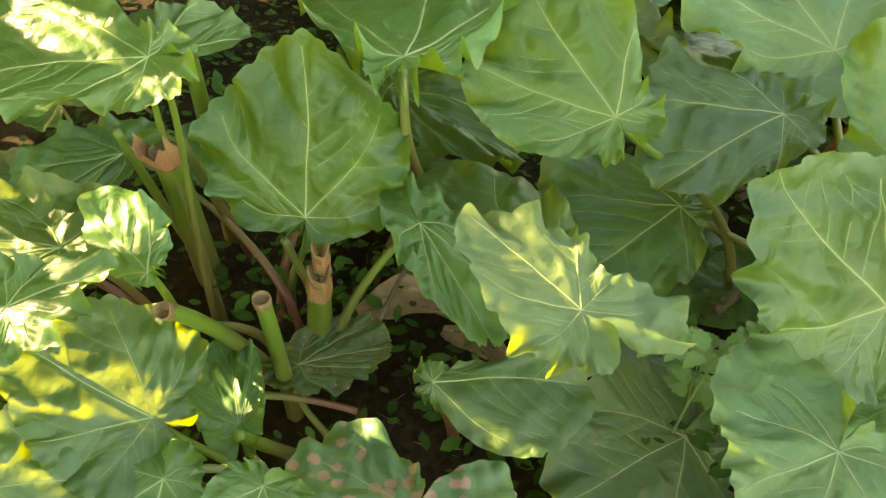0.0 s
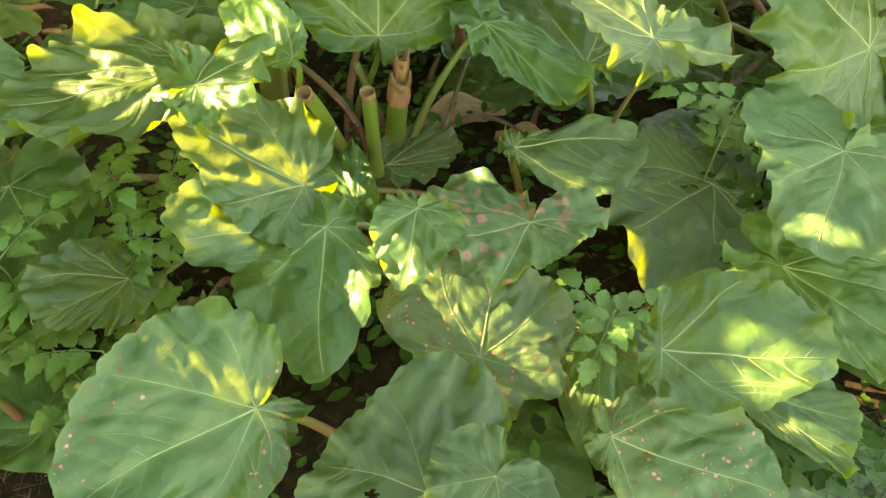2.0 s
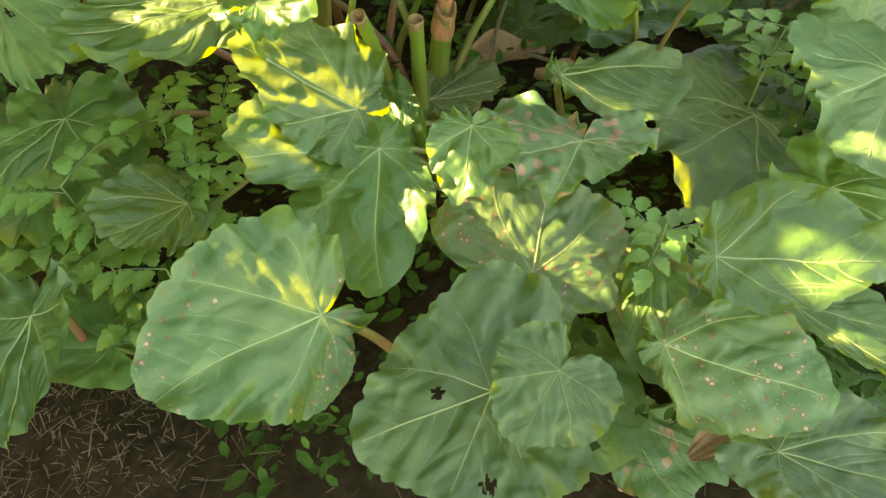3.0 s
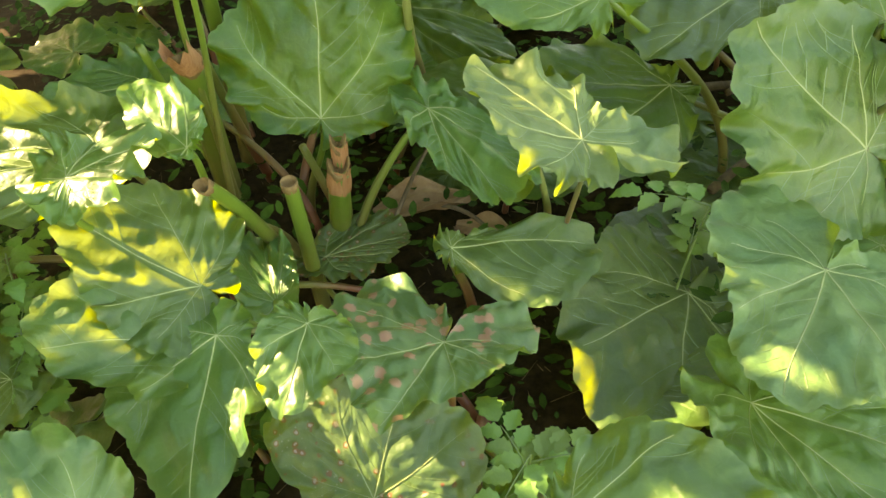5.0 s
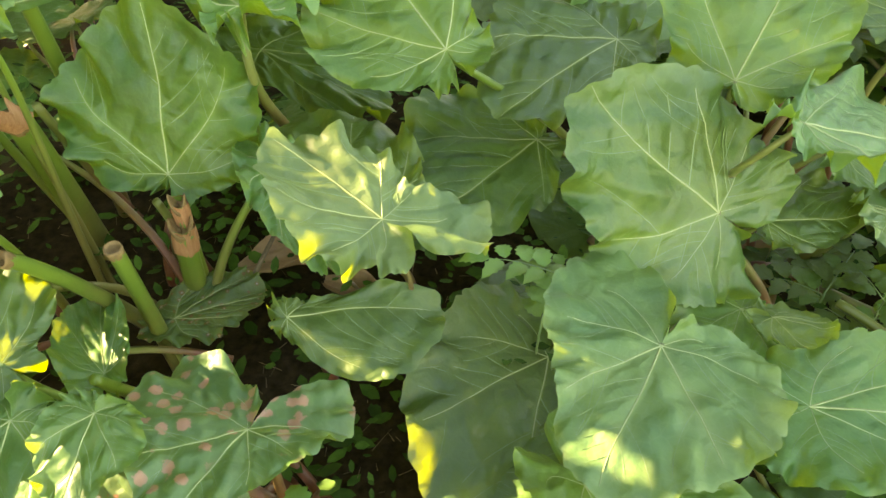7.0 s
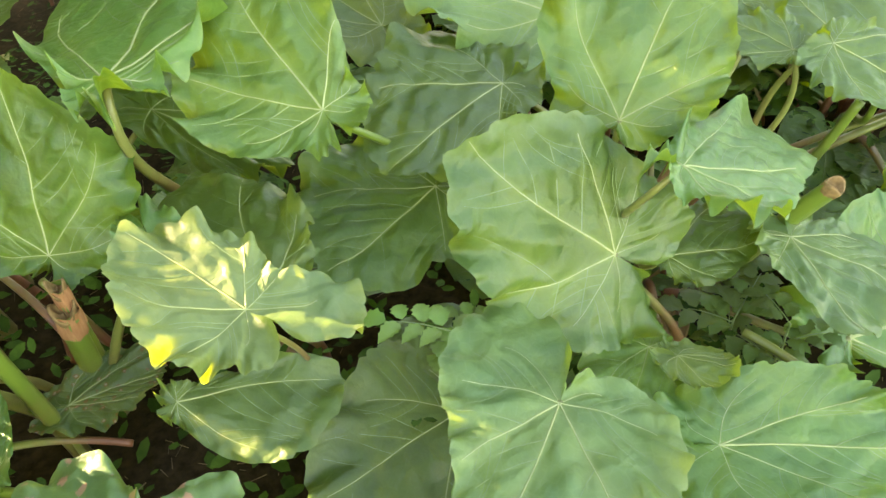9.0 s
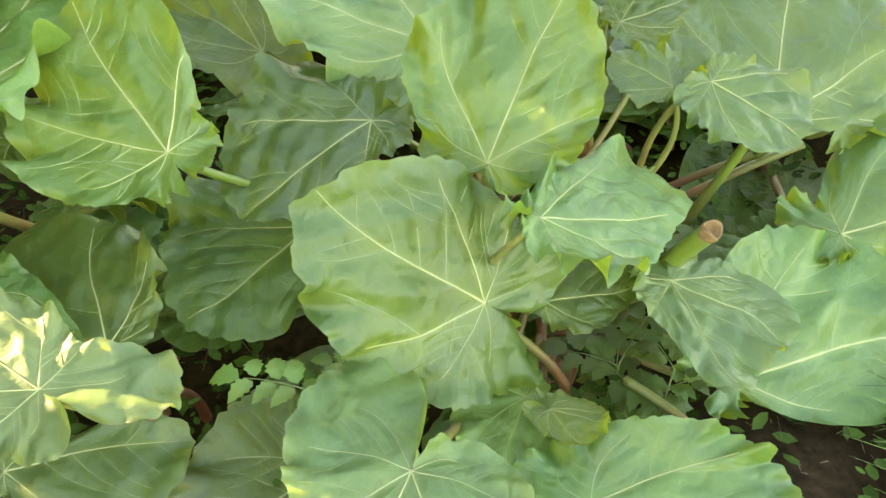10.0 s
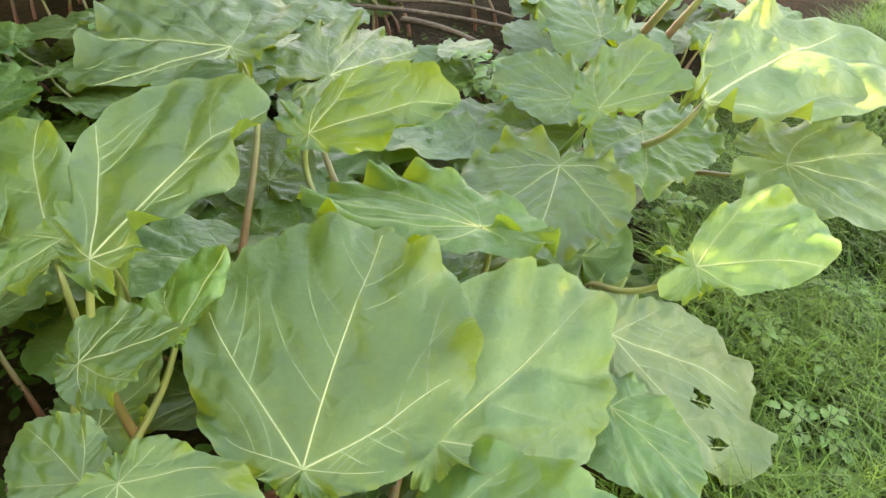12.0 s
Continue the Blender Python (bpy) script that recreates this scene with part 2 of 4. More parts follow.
# outline of a rhubarb leaf: distance from the stalk's end, by the angle from the midrib
OUT_ANGLE = np.array([0, 20, 40, 60, 80, 100, 120, 140, 155, 167, 175, 180.0])
OUT_REACH = np.array([1.0, 0.96, 0.90, 0.86, 0.81, 0.74, 0.66, 0.59, 0.52, 0.40, 0.22, 0.05])


SHAPE_ANGLE = np.arange(-160, 161, 20)


class Blade:
    """The surface of one leaf in its own axes: x to its right, y along the midrib, z up from its face."""

    def __init__(self, rng, length, wl, wr, ul, ur, cup, droop, ruffle, waves, lobes, pucker, curl, back, shape=None):
        self.back = back
        self.shape = shape
        self.L, self.w, self.u = length, (wl, wr), (ul, ur)
        self.cup, self.droop, self.ruffle, self.waves = cup, droop, ruffle, waves
        self.lobes, self.pucker, self.curl = lobes, pucker, curl
        self.ph = rng.uniform(0, 6.28, 8)
        self.veins = self.make_veins(rng)
        seg = [(a, b) for line, _ in self.veins for a, b in zip(line[:-1], line[1:])]
        self.sa = np.array([s[0] for s in seg])
        self.sb = np.array([s[1] for s in seg])
        self.main = np.array([wide > 0.45 for line, wide in self.veins for _ in line[1:]])

    def edge(self, th):
        """Distance of the smoothed outline from the stalk's end."""
        d = np.degrees(th)
        if self.shape is None:
            return np.interp(np.abs(d), OUT_ANGLE, OUT_REACH)
        at, far = np.r_[-180, -172, SHAPE_ANGLE, 172, 180], np.r_[0.04, 0.7 * self.shape[0], self.shape, 0.7 * self.shape[-1], 0.04]
        return sum(w * np.interp(d + o, at, far) for w, o in ((0.1, -13), (0.24, -6.5), (0.32, 0), (0.24, 6.5), (0.1, 13)))

    def reach(self, th):
        d = np.degrees(np.abs(th))
        r = self.edge(th)
        k = self.lobes * np.clip((178 - d) / 30, 0, 1) 
        p = self.ph
        swing = th + 0.10 * np.sin(3 * th + p[3]) + 0.05 * np.sin(8 * th + p[7])
        big = 0.5 + 0.5 * np.sin(5 * th + p[4])
        scallop = (0.35 + 0.75 * big) * (np.sqrt(np.abs(np.sin(10.5 * swing + p[0])) + 0.02) - 0.75)
        crenate = (0.70 - 0.25 * big) * (np.sqrt(np.abs(np.sin(23.5 * swing + p[1])) + 0.02) - 0.75)
        slow = (0.75 if self.shape is None else 0.2) * np.sin(3 * th + p[2]) + 0.3 * np.sin(5.5 * th + p[5])
        return r * (1 + k * (scallop + crenate + slow + 0.12 * np.sin(53 * th + p[6])))

    def make_veins(self, rng):
        lines = []
        for a0, reach, wide in ((0, 0.95, 1.0), (43, 0.90, 0.72), (-43, 0.90, 0.72), (86, 0.80, 0.42), (-86, 0.80, 0.42), (130, 0.6, 0.14), (-130, 0.6, 0.14)):
            a0 = a0 + rng.uniform(-7, 7) * (0.4 if a0 == 0 else 1)
            wide *= rng.uniform(0.7, 1.15)
            s = np.linspace(0, 1, 12)
            sway = rng.uniform(2.0, 5.0) * np.sin(s * rng.uniform(2.5, 4.5) + rng.uniform(0, 6.28)) * s
            a = np.radians(a0 * (1 + 0.16 * s - 0.20 * s * s) + sway)
            r = s * reach * self.edge(np.radians(np.array([a0])))
            line = np.stack([r * np.sin(a), r * np.cos(a)], 1)
            lines.append((line, wide))
            if abs(a0) > 100:
                continue
            for q, f in enumerate((0.26, 0.42, 0.57, 0.72, 0.85)):
                for sgn in (1, -1):
                    if rng.random() < 0.18 or (abs(a0) > 60 and q > 2) or (a0 * sgn < 0 and q < 2 and abs(a0) < 60):
                        continue
                    f2 = f + rng.uniform(-0.05, 0.05)
                    i = f2 * 11
                    p0 = line[int(i)] + (line[min(int(i) + 1, 11)] - line[int(i)]) * (i % 1)
                    ang = math.atan2(p0[0], p0[1]) + sgn * radians(rng.uniform(40, 60))
                    ln = (0.60 if abs(a0) < 60 else 0.38) * (1 - 0.45 * f2) * rng.uniform(0.8, 1.1)
                    pts = [p0]
                    for _ in range(6):
                        pts.append(pts[-1] + ln / 6 * np.array([math.sin(ang), math.cos(ang)]))
                        ang -= sgn * rng.uniform(0.02, 0.14)
                    pts = np.array(pts)
                    th = np.arctan2(pts[:, 0], pts[:, 1])
                    ok = np.hypot(pts[:, 0], pts[:, 1]) < 0.93 * self.edge(th)
                    n = int(np.argmin(ok)) if not ok.all() else 7
                    if n >= 3:
                        lines.append((pts[:n], -(0.42 * wide + 0.09) * (1.35 if q < 2 else 1.0)))
        return lines

    def vein_distance(self, p, main=False):
        keep = self.main if main else slice(None)
        sa, ab = self.sa[keep], (self.sb - self.sa)[keep]
        l2 = (ab ** 2).sum(1) + 1e-12
        out = np.full(len(p), 9.0)
        for a, d, q in zip(sa, ab, l2):
            t = np.clip(((p - a) @ d) / q, 0, 1)
            out = np.minimum(out, np.hypot(*(p - a - t[:, None] * d).T))
        return out

    def place(self, p, groove=None):
        """Normalised points of the leaf to its own axes in metres."""
        th = np.arctan2(p[:, 0], p[:, 1])
        rho = np.clip(np.hypot(p[:, 0], p[:, 1]) / self.reach(th), 0, 1.2)
        L, ph = self.L, self.ph
        right = p[:, 0] > 0
        w = np.where(right, self.w[1], self.w[0])
        u = np.where(right, self.u[1], self.u[0])
        ax = np.abs(p[:, 0]) / 0.82
        if self.shape is None:
            x = p[:, 0] / 0.82 * w
            y = np.where(p[:, 1] < 0, p[:, 1] * self.back, p[:, 1]) * L + (u - 0.2) * L * 0.75 * np.clip(ax, 0, 1) ** 1.5
        else:
            x, y = p[:, 0] * L, p[:, 1] * L
        z = self.cup * ax ** 1.7
        z -= self.droop * L * np.where(p[:, 1] > 0, p[:, 1] ** 2, 0.6 * p[:, 1] ** 2)
        wob = 0.9 * np.sin(2 * th + ph[4]) + 0.5 * np.sin(5 * th + ph[1])
        amp = 0.55 + 0.45 * np.sin(3 * th + ph[0])
        z += self.ruffle * L * amp * rho ** 5 * (np.sin(self.waves * th + wob + ph[5]) + 0.55 * np.sin(2.1 * self.waves * th + 2 * wob + ph[6]) * rho ** 4)
        z += self.ruffle * 0.55 * L * rho ** 2 * (np.sin(3 * th + ph[7]) + 0.5 * np.sin(5 * th + ph[2]))
        z += self.curl * L * np.clip(rho - 0.72, 0, 1) ** 2 * 6
        x = x * (1 - 0.25 * abs(self.curl) * np.clip(rho - 0.72, 0, 1) * 4)
        z += L * 0.010 * (np.sin(x / L * 17 + ph[0]) * np.sin(y / L * 15 + ph[1]) + 0.6 * np.sin(x / L * 31 + y / L * 23 + ph[2]) * rho)
        if groove is not None:
            pillow = 0.7 + 0.3 * np.sin(x / L * 26 + ph[3]) * np.sin(y / L * 24 + ph[4])
            z += 0.62 * self.pucker * L * pillow * (1 - np.exp(-(groove / 0.055) ** 2)) * (1 - 0.35 * rho ** 4) * np.clip(rho / 0.42, 0.12, 1)
        return np.stack([x, y, z], 1)


def leaf(plant, base, az, el, roll, length, wl=0.15, wr=0.15, ul=0.28, ur=0.28, cup=0.0, material=None, droop=0.05, ruffle=0.070, waves=13, lobes=0.050,
         pucker=0.060, curl=0.0, holes=(), foot=None, stalk=True, stalk_material=None, thick=1.0, label="", rings=26, spokes=250, bow=0.3, reach_in=0.42, back=0.9, shape=None):
    """One rhubarb leaf of a plant: its blade, with veins and stalk as parts of it."""
    seed = int(abs(base[0] * 7919 + base[1] * 104729 + base[2] * 1299709)) % 100003
    rng = np.random.default_rng(seed)
    b = Blade(rng, length, wl, wr, ul, ur, cup, droop, ruffle, waves, lobes, pucker, curl, back, shape and np.array(shape))
    th = np.radians(np.linspace(-179, 179, spokes))
    reach = b.reach(th)
    rho = np.linspace(0, 1, rings + 1)[1:] ** 0.85
    grid = np.concatenate([np.zeros((1, 2))] + [np.stack([r * reach * np.sin(th), r * reach * np.cos(th)], 1) for r in rho])
    dist = b.vein_distance(grid)
    pos = b.place(grid, dist)
    faces = [(0, 1 + k + 1, 1 + k) for k in range(spokes - 1)]
    for i in range(rings - 1):
        o = 1 + i * spokes
        faces += [(o + k, o + k + 1, o + spokes + k + 1, o + spokes + k) for k in range(spokes - 1)]
    if holes:
        mid = lambda f: grid[list(f)].mean(0)
        def cut(f):
            q = mid(f)
            return any(math.hypot(q[0] - hx, q[1] - hy) < hr * (1 + 0.3 * math.sin(5 * math.atan2(q[1] - hy, q[0] - hx) + hx * 40)) for hx, hy, hr in holes)
        faces = [f for f in faces if not cut(f)]
    a, e, r = radians(az), radians(el), radians(roll)
    ax = np.array([math.cos(a) * math.cos(e), math.sin(a) * math.cos(e), math.sin(e)])
    h = np.array([math.sin(a), -math.cos(a), 0.0])
    up = np.cross(h, ax)
    lat = h * math.cos(r) + up * math.sin(r)
    nrm = np.cross(lat, ax)
    basis = np.stack([lat, ax, nrm])
    root = np.array(plant.location)
    off = np.array(base) - root
    ob = link_mesh("leaf", pos @ basis + off, faces, material or LEAF, plant, label)
    strong = b.vein_distance(grid, True)
    near = 0.3 * np.exp(-(dist / 0.012) ** 2) + 0.4 * np.exp(-(strong / 0.016) ** 2) + 0.3 * np.exp(-(strong / 0.07) ** 2)
    # outer ring tinted pale: light caught by the leaf's edge, put into the colour
    near[-spokes:] = np.maximum(near[-spokes:], 0.6)
    fractions(ob, "near_vein", near)
    # veins: slim ridges laid on the blade, the main ones paler; the side veins are too fine to tell apart
    def ridge(line, wide, main):
        q = b.place(line, np.zeros(len(line)))
        q[:, 2] += (0.0010 + 0.0006 * wide) * (1.0 if main else 0.6)
        t = np.gradient(q, axis=0)
        t /= np.linalg.norm(t, axis=1)[:, None] + 1e-9
        s = np.cross(t, (0, 0, 1.0))
        n = len(line)
        vv, vf = [], []
        for i in range(n):
            hw = (0.0015 * wide * (1 - 0.72 * i / (n - 1)) + 0.00030) * (length / 0.36)
            vv += [q[i] - s[i] * hw - (0, 0, 0.0012), q[i] + (0, 0, hw * 0.45), q[i] + s[i] * hw - (0, 0, 0.0012)]
        for i in range(n - 1):
            k = 3 * i
            vf += [(k, k + 1, k + 4, k + 3), (k + 1, k + 2, k + 5, k + 4)]
        return vv, vf

    fine_v, fine_f = [], []
    first = True
    for line, wide in b.veins:
        vv, vf = ridge(line, abs(wide), wide > 0)
        if wide > 0 and rings > 12:
            link_mesh("midrib" if first else "main_vein", np.array(vv) @ basis + off, vf, VEIN, ob)
            first = False
        else:
            o = len(fine_v)
            fine_v += vv
            fine_f += [tuple(i + o for i in f) for f in vf]
    tagged(link_mesh("side_vein", np.array(fine_v) @ basis + off, fine_f, VEIN_SOFT, ob), kind="stuff")
    if stalk:
        if foot is None:
            way = (root - np.array(base))[:2]
            far = np.linalg.norm(way)
            foot = np.array(base)[:2] + way / max(far, 1e-6) * min(far, reach_in) + rng.uniform(-0.07, 0.07, 2)
        f = np.array([foot[0], foot[1], 0.0]) - root
        run = np.linalg.norm(f - off)
        back = -ax * 0.65 - nrm * 0.45 - np.array([0, 0, 0.45])
        if back[2] > -0.1:
            back[2] = -0.1
        path = bezier((off - nrm * 0.003, off + back * run * bow, f + np.array([0, 0, run * 0.45]), f - np.array([0, 0, 0.02])), 22)
        rad = np.interp(np.linspace(0, 1, 22), (0, 0.08, 0.5, 1), (0.0048, 0.0062, 0.0085, 0.012)) * thick * (0.75 + length * 0.9)
        v, fc, al = tube(path, rad, 10, 0.05)
        st = link_mesh("stalk", v, fc, stalk_material or STALK, ob)
        fractions(st, "along", al)
    return ob

# ---- ground ----
def ground_sheet():
    xs = np.concatenate([[-2500, -300, -60, -15, -6], np.linspace(-3, 6, 150), [9, 18, 60, 300, 2500]])
    ys = np.concatenate([[-2500, -300, -60, -15, -5], np.linspace(-2, 6, 130), [9, 18, 60, 300, 2500]])
    verts = []
    for y in ys:
        for x in xs:
            near = -3 <= x <= 6 and -2 <= y <= 6
            z = (0.030 * noise.noise((x * 2.2, y * 2.2, 0)) + 0.014 * noise.noise((x * 9, y * 9, 3)) + 0.006 * noise.noise((x * 25, y * 25, 7))) if near else 0.0
            verts.append((x, y, z - 0.01))
    n = len(xs)
    faces = [(j * n + i, j * n + i + 1, (j + 1) * n + i + 1, (j + 1) * n + i) for j in range(len(ys) - 1) for i in range(n - 1)]
    return tagged(link_mesh("ground", verts, faces, SOIL), "dark crumbly garden soil under the rhubarb", "ground", kind="structure")


ground_sheet()

# ---- rhubarb plants ----
def plant_at(x, y, label):
    return thing("rhubarb_plant", (x, y, 0.0), label, "rhubarb", "rhubarb plants in the bed")


PA = plant_at(-0.36, 1.05, "rhubarb plant with cut stalk stubs and broad green leaves")
PF = plant_at(-0.02, 0.46, "low rhubarb plant with blotched and sunlit leaves in soil")
PB = plant_at(0.92, 0.98, "dense rhubarb plant with wide green leaves and reddish stalks")
PC = plant_at(1.62, 1.42, "tall rhubarb plant with pale wide leaves beside the grass")
PD = plant_at(2.45, 2.45, "rhubarb plant with yellowing leaves at the grass edge")
leaf(PA, (-0.245, 0.987, 0.347), 79, 70, -3, 0.345, shape=(0.13, 0.13, 0.14, 0.36, 0.45, 0.69, 0.76, 0.83, 1.00, 0.79, 0.81, 0.61, 0.49, 0.36, 0.19, 0.20, 0.18), material=LEAF_DEEP, stalk_material=STALK_GREEN, ruffle=0.085)
leaf(PA, (-0.057, 1.063, 0.628), 77, 0, 10, 0.604, shape=(0.13, 0.12, 0.11, 0.11, 0.11, 0.23, 0.95, 1.68, 1.00, 0.73, 0.48, 0.25, 0.14, 0.17, 0.20, 0.21, 0.19), material=LEAF_LIT, foot=(-0.02, 1.30))
leaf(PB, (0.283, 0.963, 0.581), 115, 23, 20, 0.379, shape=(0.21, 0.21, 0.21, 0.32, 0.45, 0.64, 0.72, 0.77, 1.00, 0.85, 0.40, 0.19, 0.21, 0.21, 0.21, 0.21, 0.21), material=LEAF_LIT, stalk_material=STALK_GREEN, foot=(0.66, 1.08), bow=0.06)
leaf(PB, (0.600, 1.037, 0.539), 202, -11, 8, 0.286, shape=(0.29, 0.23, 0.26, 0.30, 0.33, 0.40, 0.48, 0.81, 1.00, 0.91, 0.85, 0.87, 0.89, 0.56, 0.37, 0.26, 0.36))
leaf(PB, (0.758, 0.880, 0.537), 43, 47, -12, 0.327, shape=(0.06, 0.15, 0.25, 0.38, 0.34, 0.72, 0.75, 0.90, 1.00, 0.76, 0.61, 0.49, 0.30, 0.25, 0.20, 0.14, 0.09), cup=0.03, droop=0.05, pucker=0.07)
leaf(PB, (0.723, 0.744, 0.366), 169, 41, 48, 0.369, shape=(0.44, 0.47, 0.42, 0.45, 0.49, 0.57, 0.68, 0.81, 1.00, 0.79, 0.65, 0.50, 0.41, 0.40, 0.44, 0.41, 0.28), foot=(0.9, 0.72), pucker=0.045)
leaf(PB, (0.468, 1.037, 0.327), 216, -8, 10, 0.299, shape=(0.18, 0.19, 0.20, 0.20, 0.21, 0.45, 0.62, 0.82, 1.00, 0.89, 0.84, 0.99, 0.89, 0.33, 0.16, 0.16, 0.17))
leaf(PF, (0.163, 0.556, 0.580), 138, 20, -3, 0.202, shape=(0.40, 0.44, 0.42, 0.52, 0.59, 0.66, 0.74, 0.85, 1.00, 0.75, 0.52, 0.42, 0.28, 0.38, 0.65, 0.78, 0.66), cup=0.03, droop=0, foot=(0.20, 0.78), bow=0.1, material=LEAF_PALE, thick=0.6, ruffle=0.1)
leaf(PF, (0.147, 0.781, 0.375), 101, 8, 14, 0.289, shape=(0.29, 0.33, 0.36, 0.40, 0.43, 0.47, 0.74, 1.38, 1.00, 0.81, 0.59, 0.37, 0.32, 0.26, 0.19, 0.19, 0.22), foot=(0.2, 0.9))
leaf(PB, (0.555, 0.504, 0.335), 238, -2, 2, 0.271, shape=(0.15, 0.31, 0.46, 0.60, 0.73, 0.77, 0.78, 0.87, 1.00, 0.84, 0.64, 0.62, 0.63, 0.71, 0.76, 0.74, 0.67), material=LEAF_PALE, foot=(0.72, 0.72))
leaf(PF, (0.436, 0.667, 0.108), 248, 0, 22, 0.350, shape=(0.18, 0.37, 0.33, 0.32, 0.32, 0.33, 0.44, 0.65, 1.00, 1.05, 0.94, 0.75, 0.59, 0.58, 0.51, 0.45, 0.36), foot=(0.5, 0.85), bow=0.1)
leaf(PF, (-0.043, 0.422, 0.340), 236, 12, 0, 0.184, shape=(0.87, 0.82, 0.73, 0.54, 0.55, 0.51, 0.54, 0.62, 1.00, 0.85, 0.85, 0.87, 1.01, 0.99, 0.98, 0.39, 0.31), foot=(-0.04, 0.44), bow=0.15, material=LEAF_BLIGHTED, ruffle=0.085)
leaf(PF, (-0.014, 0.665, 0.282), 7, -2, -17, 0.283, shape=(0.12, 0.12, 0.12, 0.12, 0.12, 0.14, 0.15, 0.27, 1.00, 0.89, 0.74, 0.42, 0.15, 0.12, 0.12, 0.12, 0.12), foot=(0.03, 0.72), bow=0.1)
leaf(PF, (-0.230, 0.432, 0.394), 250, -18, 2, 0.141, shape=(0.19, 0.21, 0.33, 0.45, 0.57, 0.70, 0.62, 0.84, 1.00, 0.77, 0.65, 0.53, 0.45, 0.37, 0.30, 0.24, 0.22), foot=(-0.22, 0.52), bow=0.05, ruffle=0.09)
leaf(PF, (-0.413, 0.565, 0.345), 166, 33, 14, 0.255, shape=(0.34, 0.39, 0.43, 0.47, 0.52, 0.56, 0.60, 0.71, 1.00, 0.84, 0.74, 0.67, 0.59, 0.46, 0.17, 0.21, 0.26), foot=(-0.29, 0.6), stalk_material=STALK_GREEN)
leaf(PF, (-0.400, 0.508, 0.283), 199, 31, 23, 0.275, shape=(0.13, 0.12, 0.11, 0.10, 0.19, 0.35, 0.55, 0.68, 1.00, 0.87, 0.64, 0.48, 0.34, 0.18, 0.17, 0.16, 0.15))
leaf(PF, (-0.500, 0.170, 0.298), 209, 11, 33, 0.290, shape=(0.26, 0.26, 0.15, 0.29, 0.39, 0.52, 0.56, 0.67, 1.00, 0.85, 0.75, 0.69, 0.62, 0.52, 0.41, 0.38, 0.09), material=LEAF_SPOTTED, foot=(-0.38, 0.20), bow=0.1)
leaf(PF, (-0.272, 0.012, 0.289), 192, 0, 12, 0.207, shape=(0.37, 0.52, 0.85, 0.79, 0.74, 0.74, 0.79, 0.90, 1.00, 0.84, 0.75, 0.73, 0.71, 0.91, 0.97, 0.86, 0.78), material=LEAF, holes=((-0.25, -0.1, 0.05), (-0.55, 0.25, 0.05), (0.1, 0.35, 0.04)), foot=(-0.20, 0.12), bow=0.1)
leaf(PF, (-0.187, -0.002, 0.349), 225, -11, 19, 0.122, shape=(0.30, 0.55, 0.65, 0.71, 0.77, 0.84, 0.75, 0.78, 1.00, 0.87, 0.76, 0.72, 0.67, 0.62, 0.58, 0.53, 0.48), material=LEAF, foot=(-0.15, 0.06), bow=0.1)
leaf(PF, (-0.158, 0.253, 0.215), 66, 36, -5, 0.157, shape=(0.81, 0.82, 0.83, 0.57, 1.27, 1.21, 1.14, 1.07, 1.00, 1.10, 1.14, 1.08, 0.76, 1.03, 0.52, 0.78, 0.79), material=LEAF_SPOTTED)
leaf(PF, (-0.383, 0.483, 0.321), 259, -20, -5, 0.290, shape=(0.21, 0.20, 0.19, 0.19, 0.18, 0.36, 0.55, 0.65, 1.00, 0.73, 0.66, 0.61, 0.30, 0.24, 0.23, 0.22, 0.22))
leaf(PF, (0.087, 0.150, 0.337), 340, 12, -4, 0.247, shape=(0.14, 0.14, 0.20, 0.30, 0.51, 0.66, 0.75, 0.92, 1.00, 0.71, 0.50, 0.45, 0.35, 0.27, 0.20, 0.17, 0.14), foot=(0.12, 0.36))
leaf(PF, (0.013, 0.086, 0.214), 329, -6, -16, 0.277, shape=(0.17, 0.17, 0.17, 0.18, 0.35, 0.46, 0.67, 0.83, 1.00, 0.72, 0.53, 0.47, 0.20, 0.15, 0.15, 0.16, 0.16), material=LEAF_SPOTTED)
leaf(PF, (-0.026, 0.052, 0.032), 329, -6, -11, 0.258, shape=(0.19, 0.19, 0.20, 0.20, 0.20, 0.21, 0.30, 0.47, 1.00, 0.84, 0.69, 0.56, 0.45, 0.26, 0.18, 0.18, 0.18), material=LEAF_BLIGHTED)
leaf(PF, (0.152, -0.075, 0.131), 334, -0, -1, 0.217, 0.117, 0.095, 0.47, 0.30, 0.014)
leaf(PF, (0.258, 0.146, 0.174), 311, -1, 3, 0.196, 0.096, 0.059, 0.48, 0.37, 0.021)
leaf(PF, (0.425, 0.369, 0.190), 306, -3, -3, 0.298, 0.173, 0.115, 0.70, 0.55, 0.013, foot=(0.5, 0.5), material=LEAF_LIT)
leaf(PF, (-0.922, 0.226, 0.315), 270, -2, -8, 0.194, 0.072, 0.088, 0.15, 0.23, 0.017, foot=(-0.98, 0.36))
leaf(PA, (-0.746, 0.508, 0.220), 227, 25, 22, 0.172, 0.072, 0.117, 0.54, 0.36, -0.010)
leaf(PA, (-1.005, 0.774, 0.235), 261, -4, 1, 0.305, 0.188, 0.147, 0.31, 0.30, -0.012)
leaf(PA, (-0.615, 0.840, 0.416), 197, 2, 8, 0.324, 0.151, 0.165, 0.56, 0.53, -0.002, foot=(-0.55, 0.95), bow=0.1, ruffle=0.08, curl=0.15, material=LEAF_LIT)
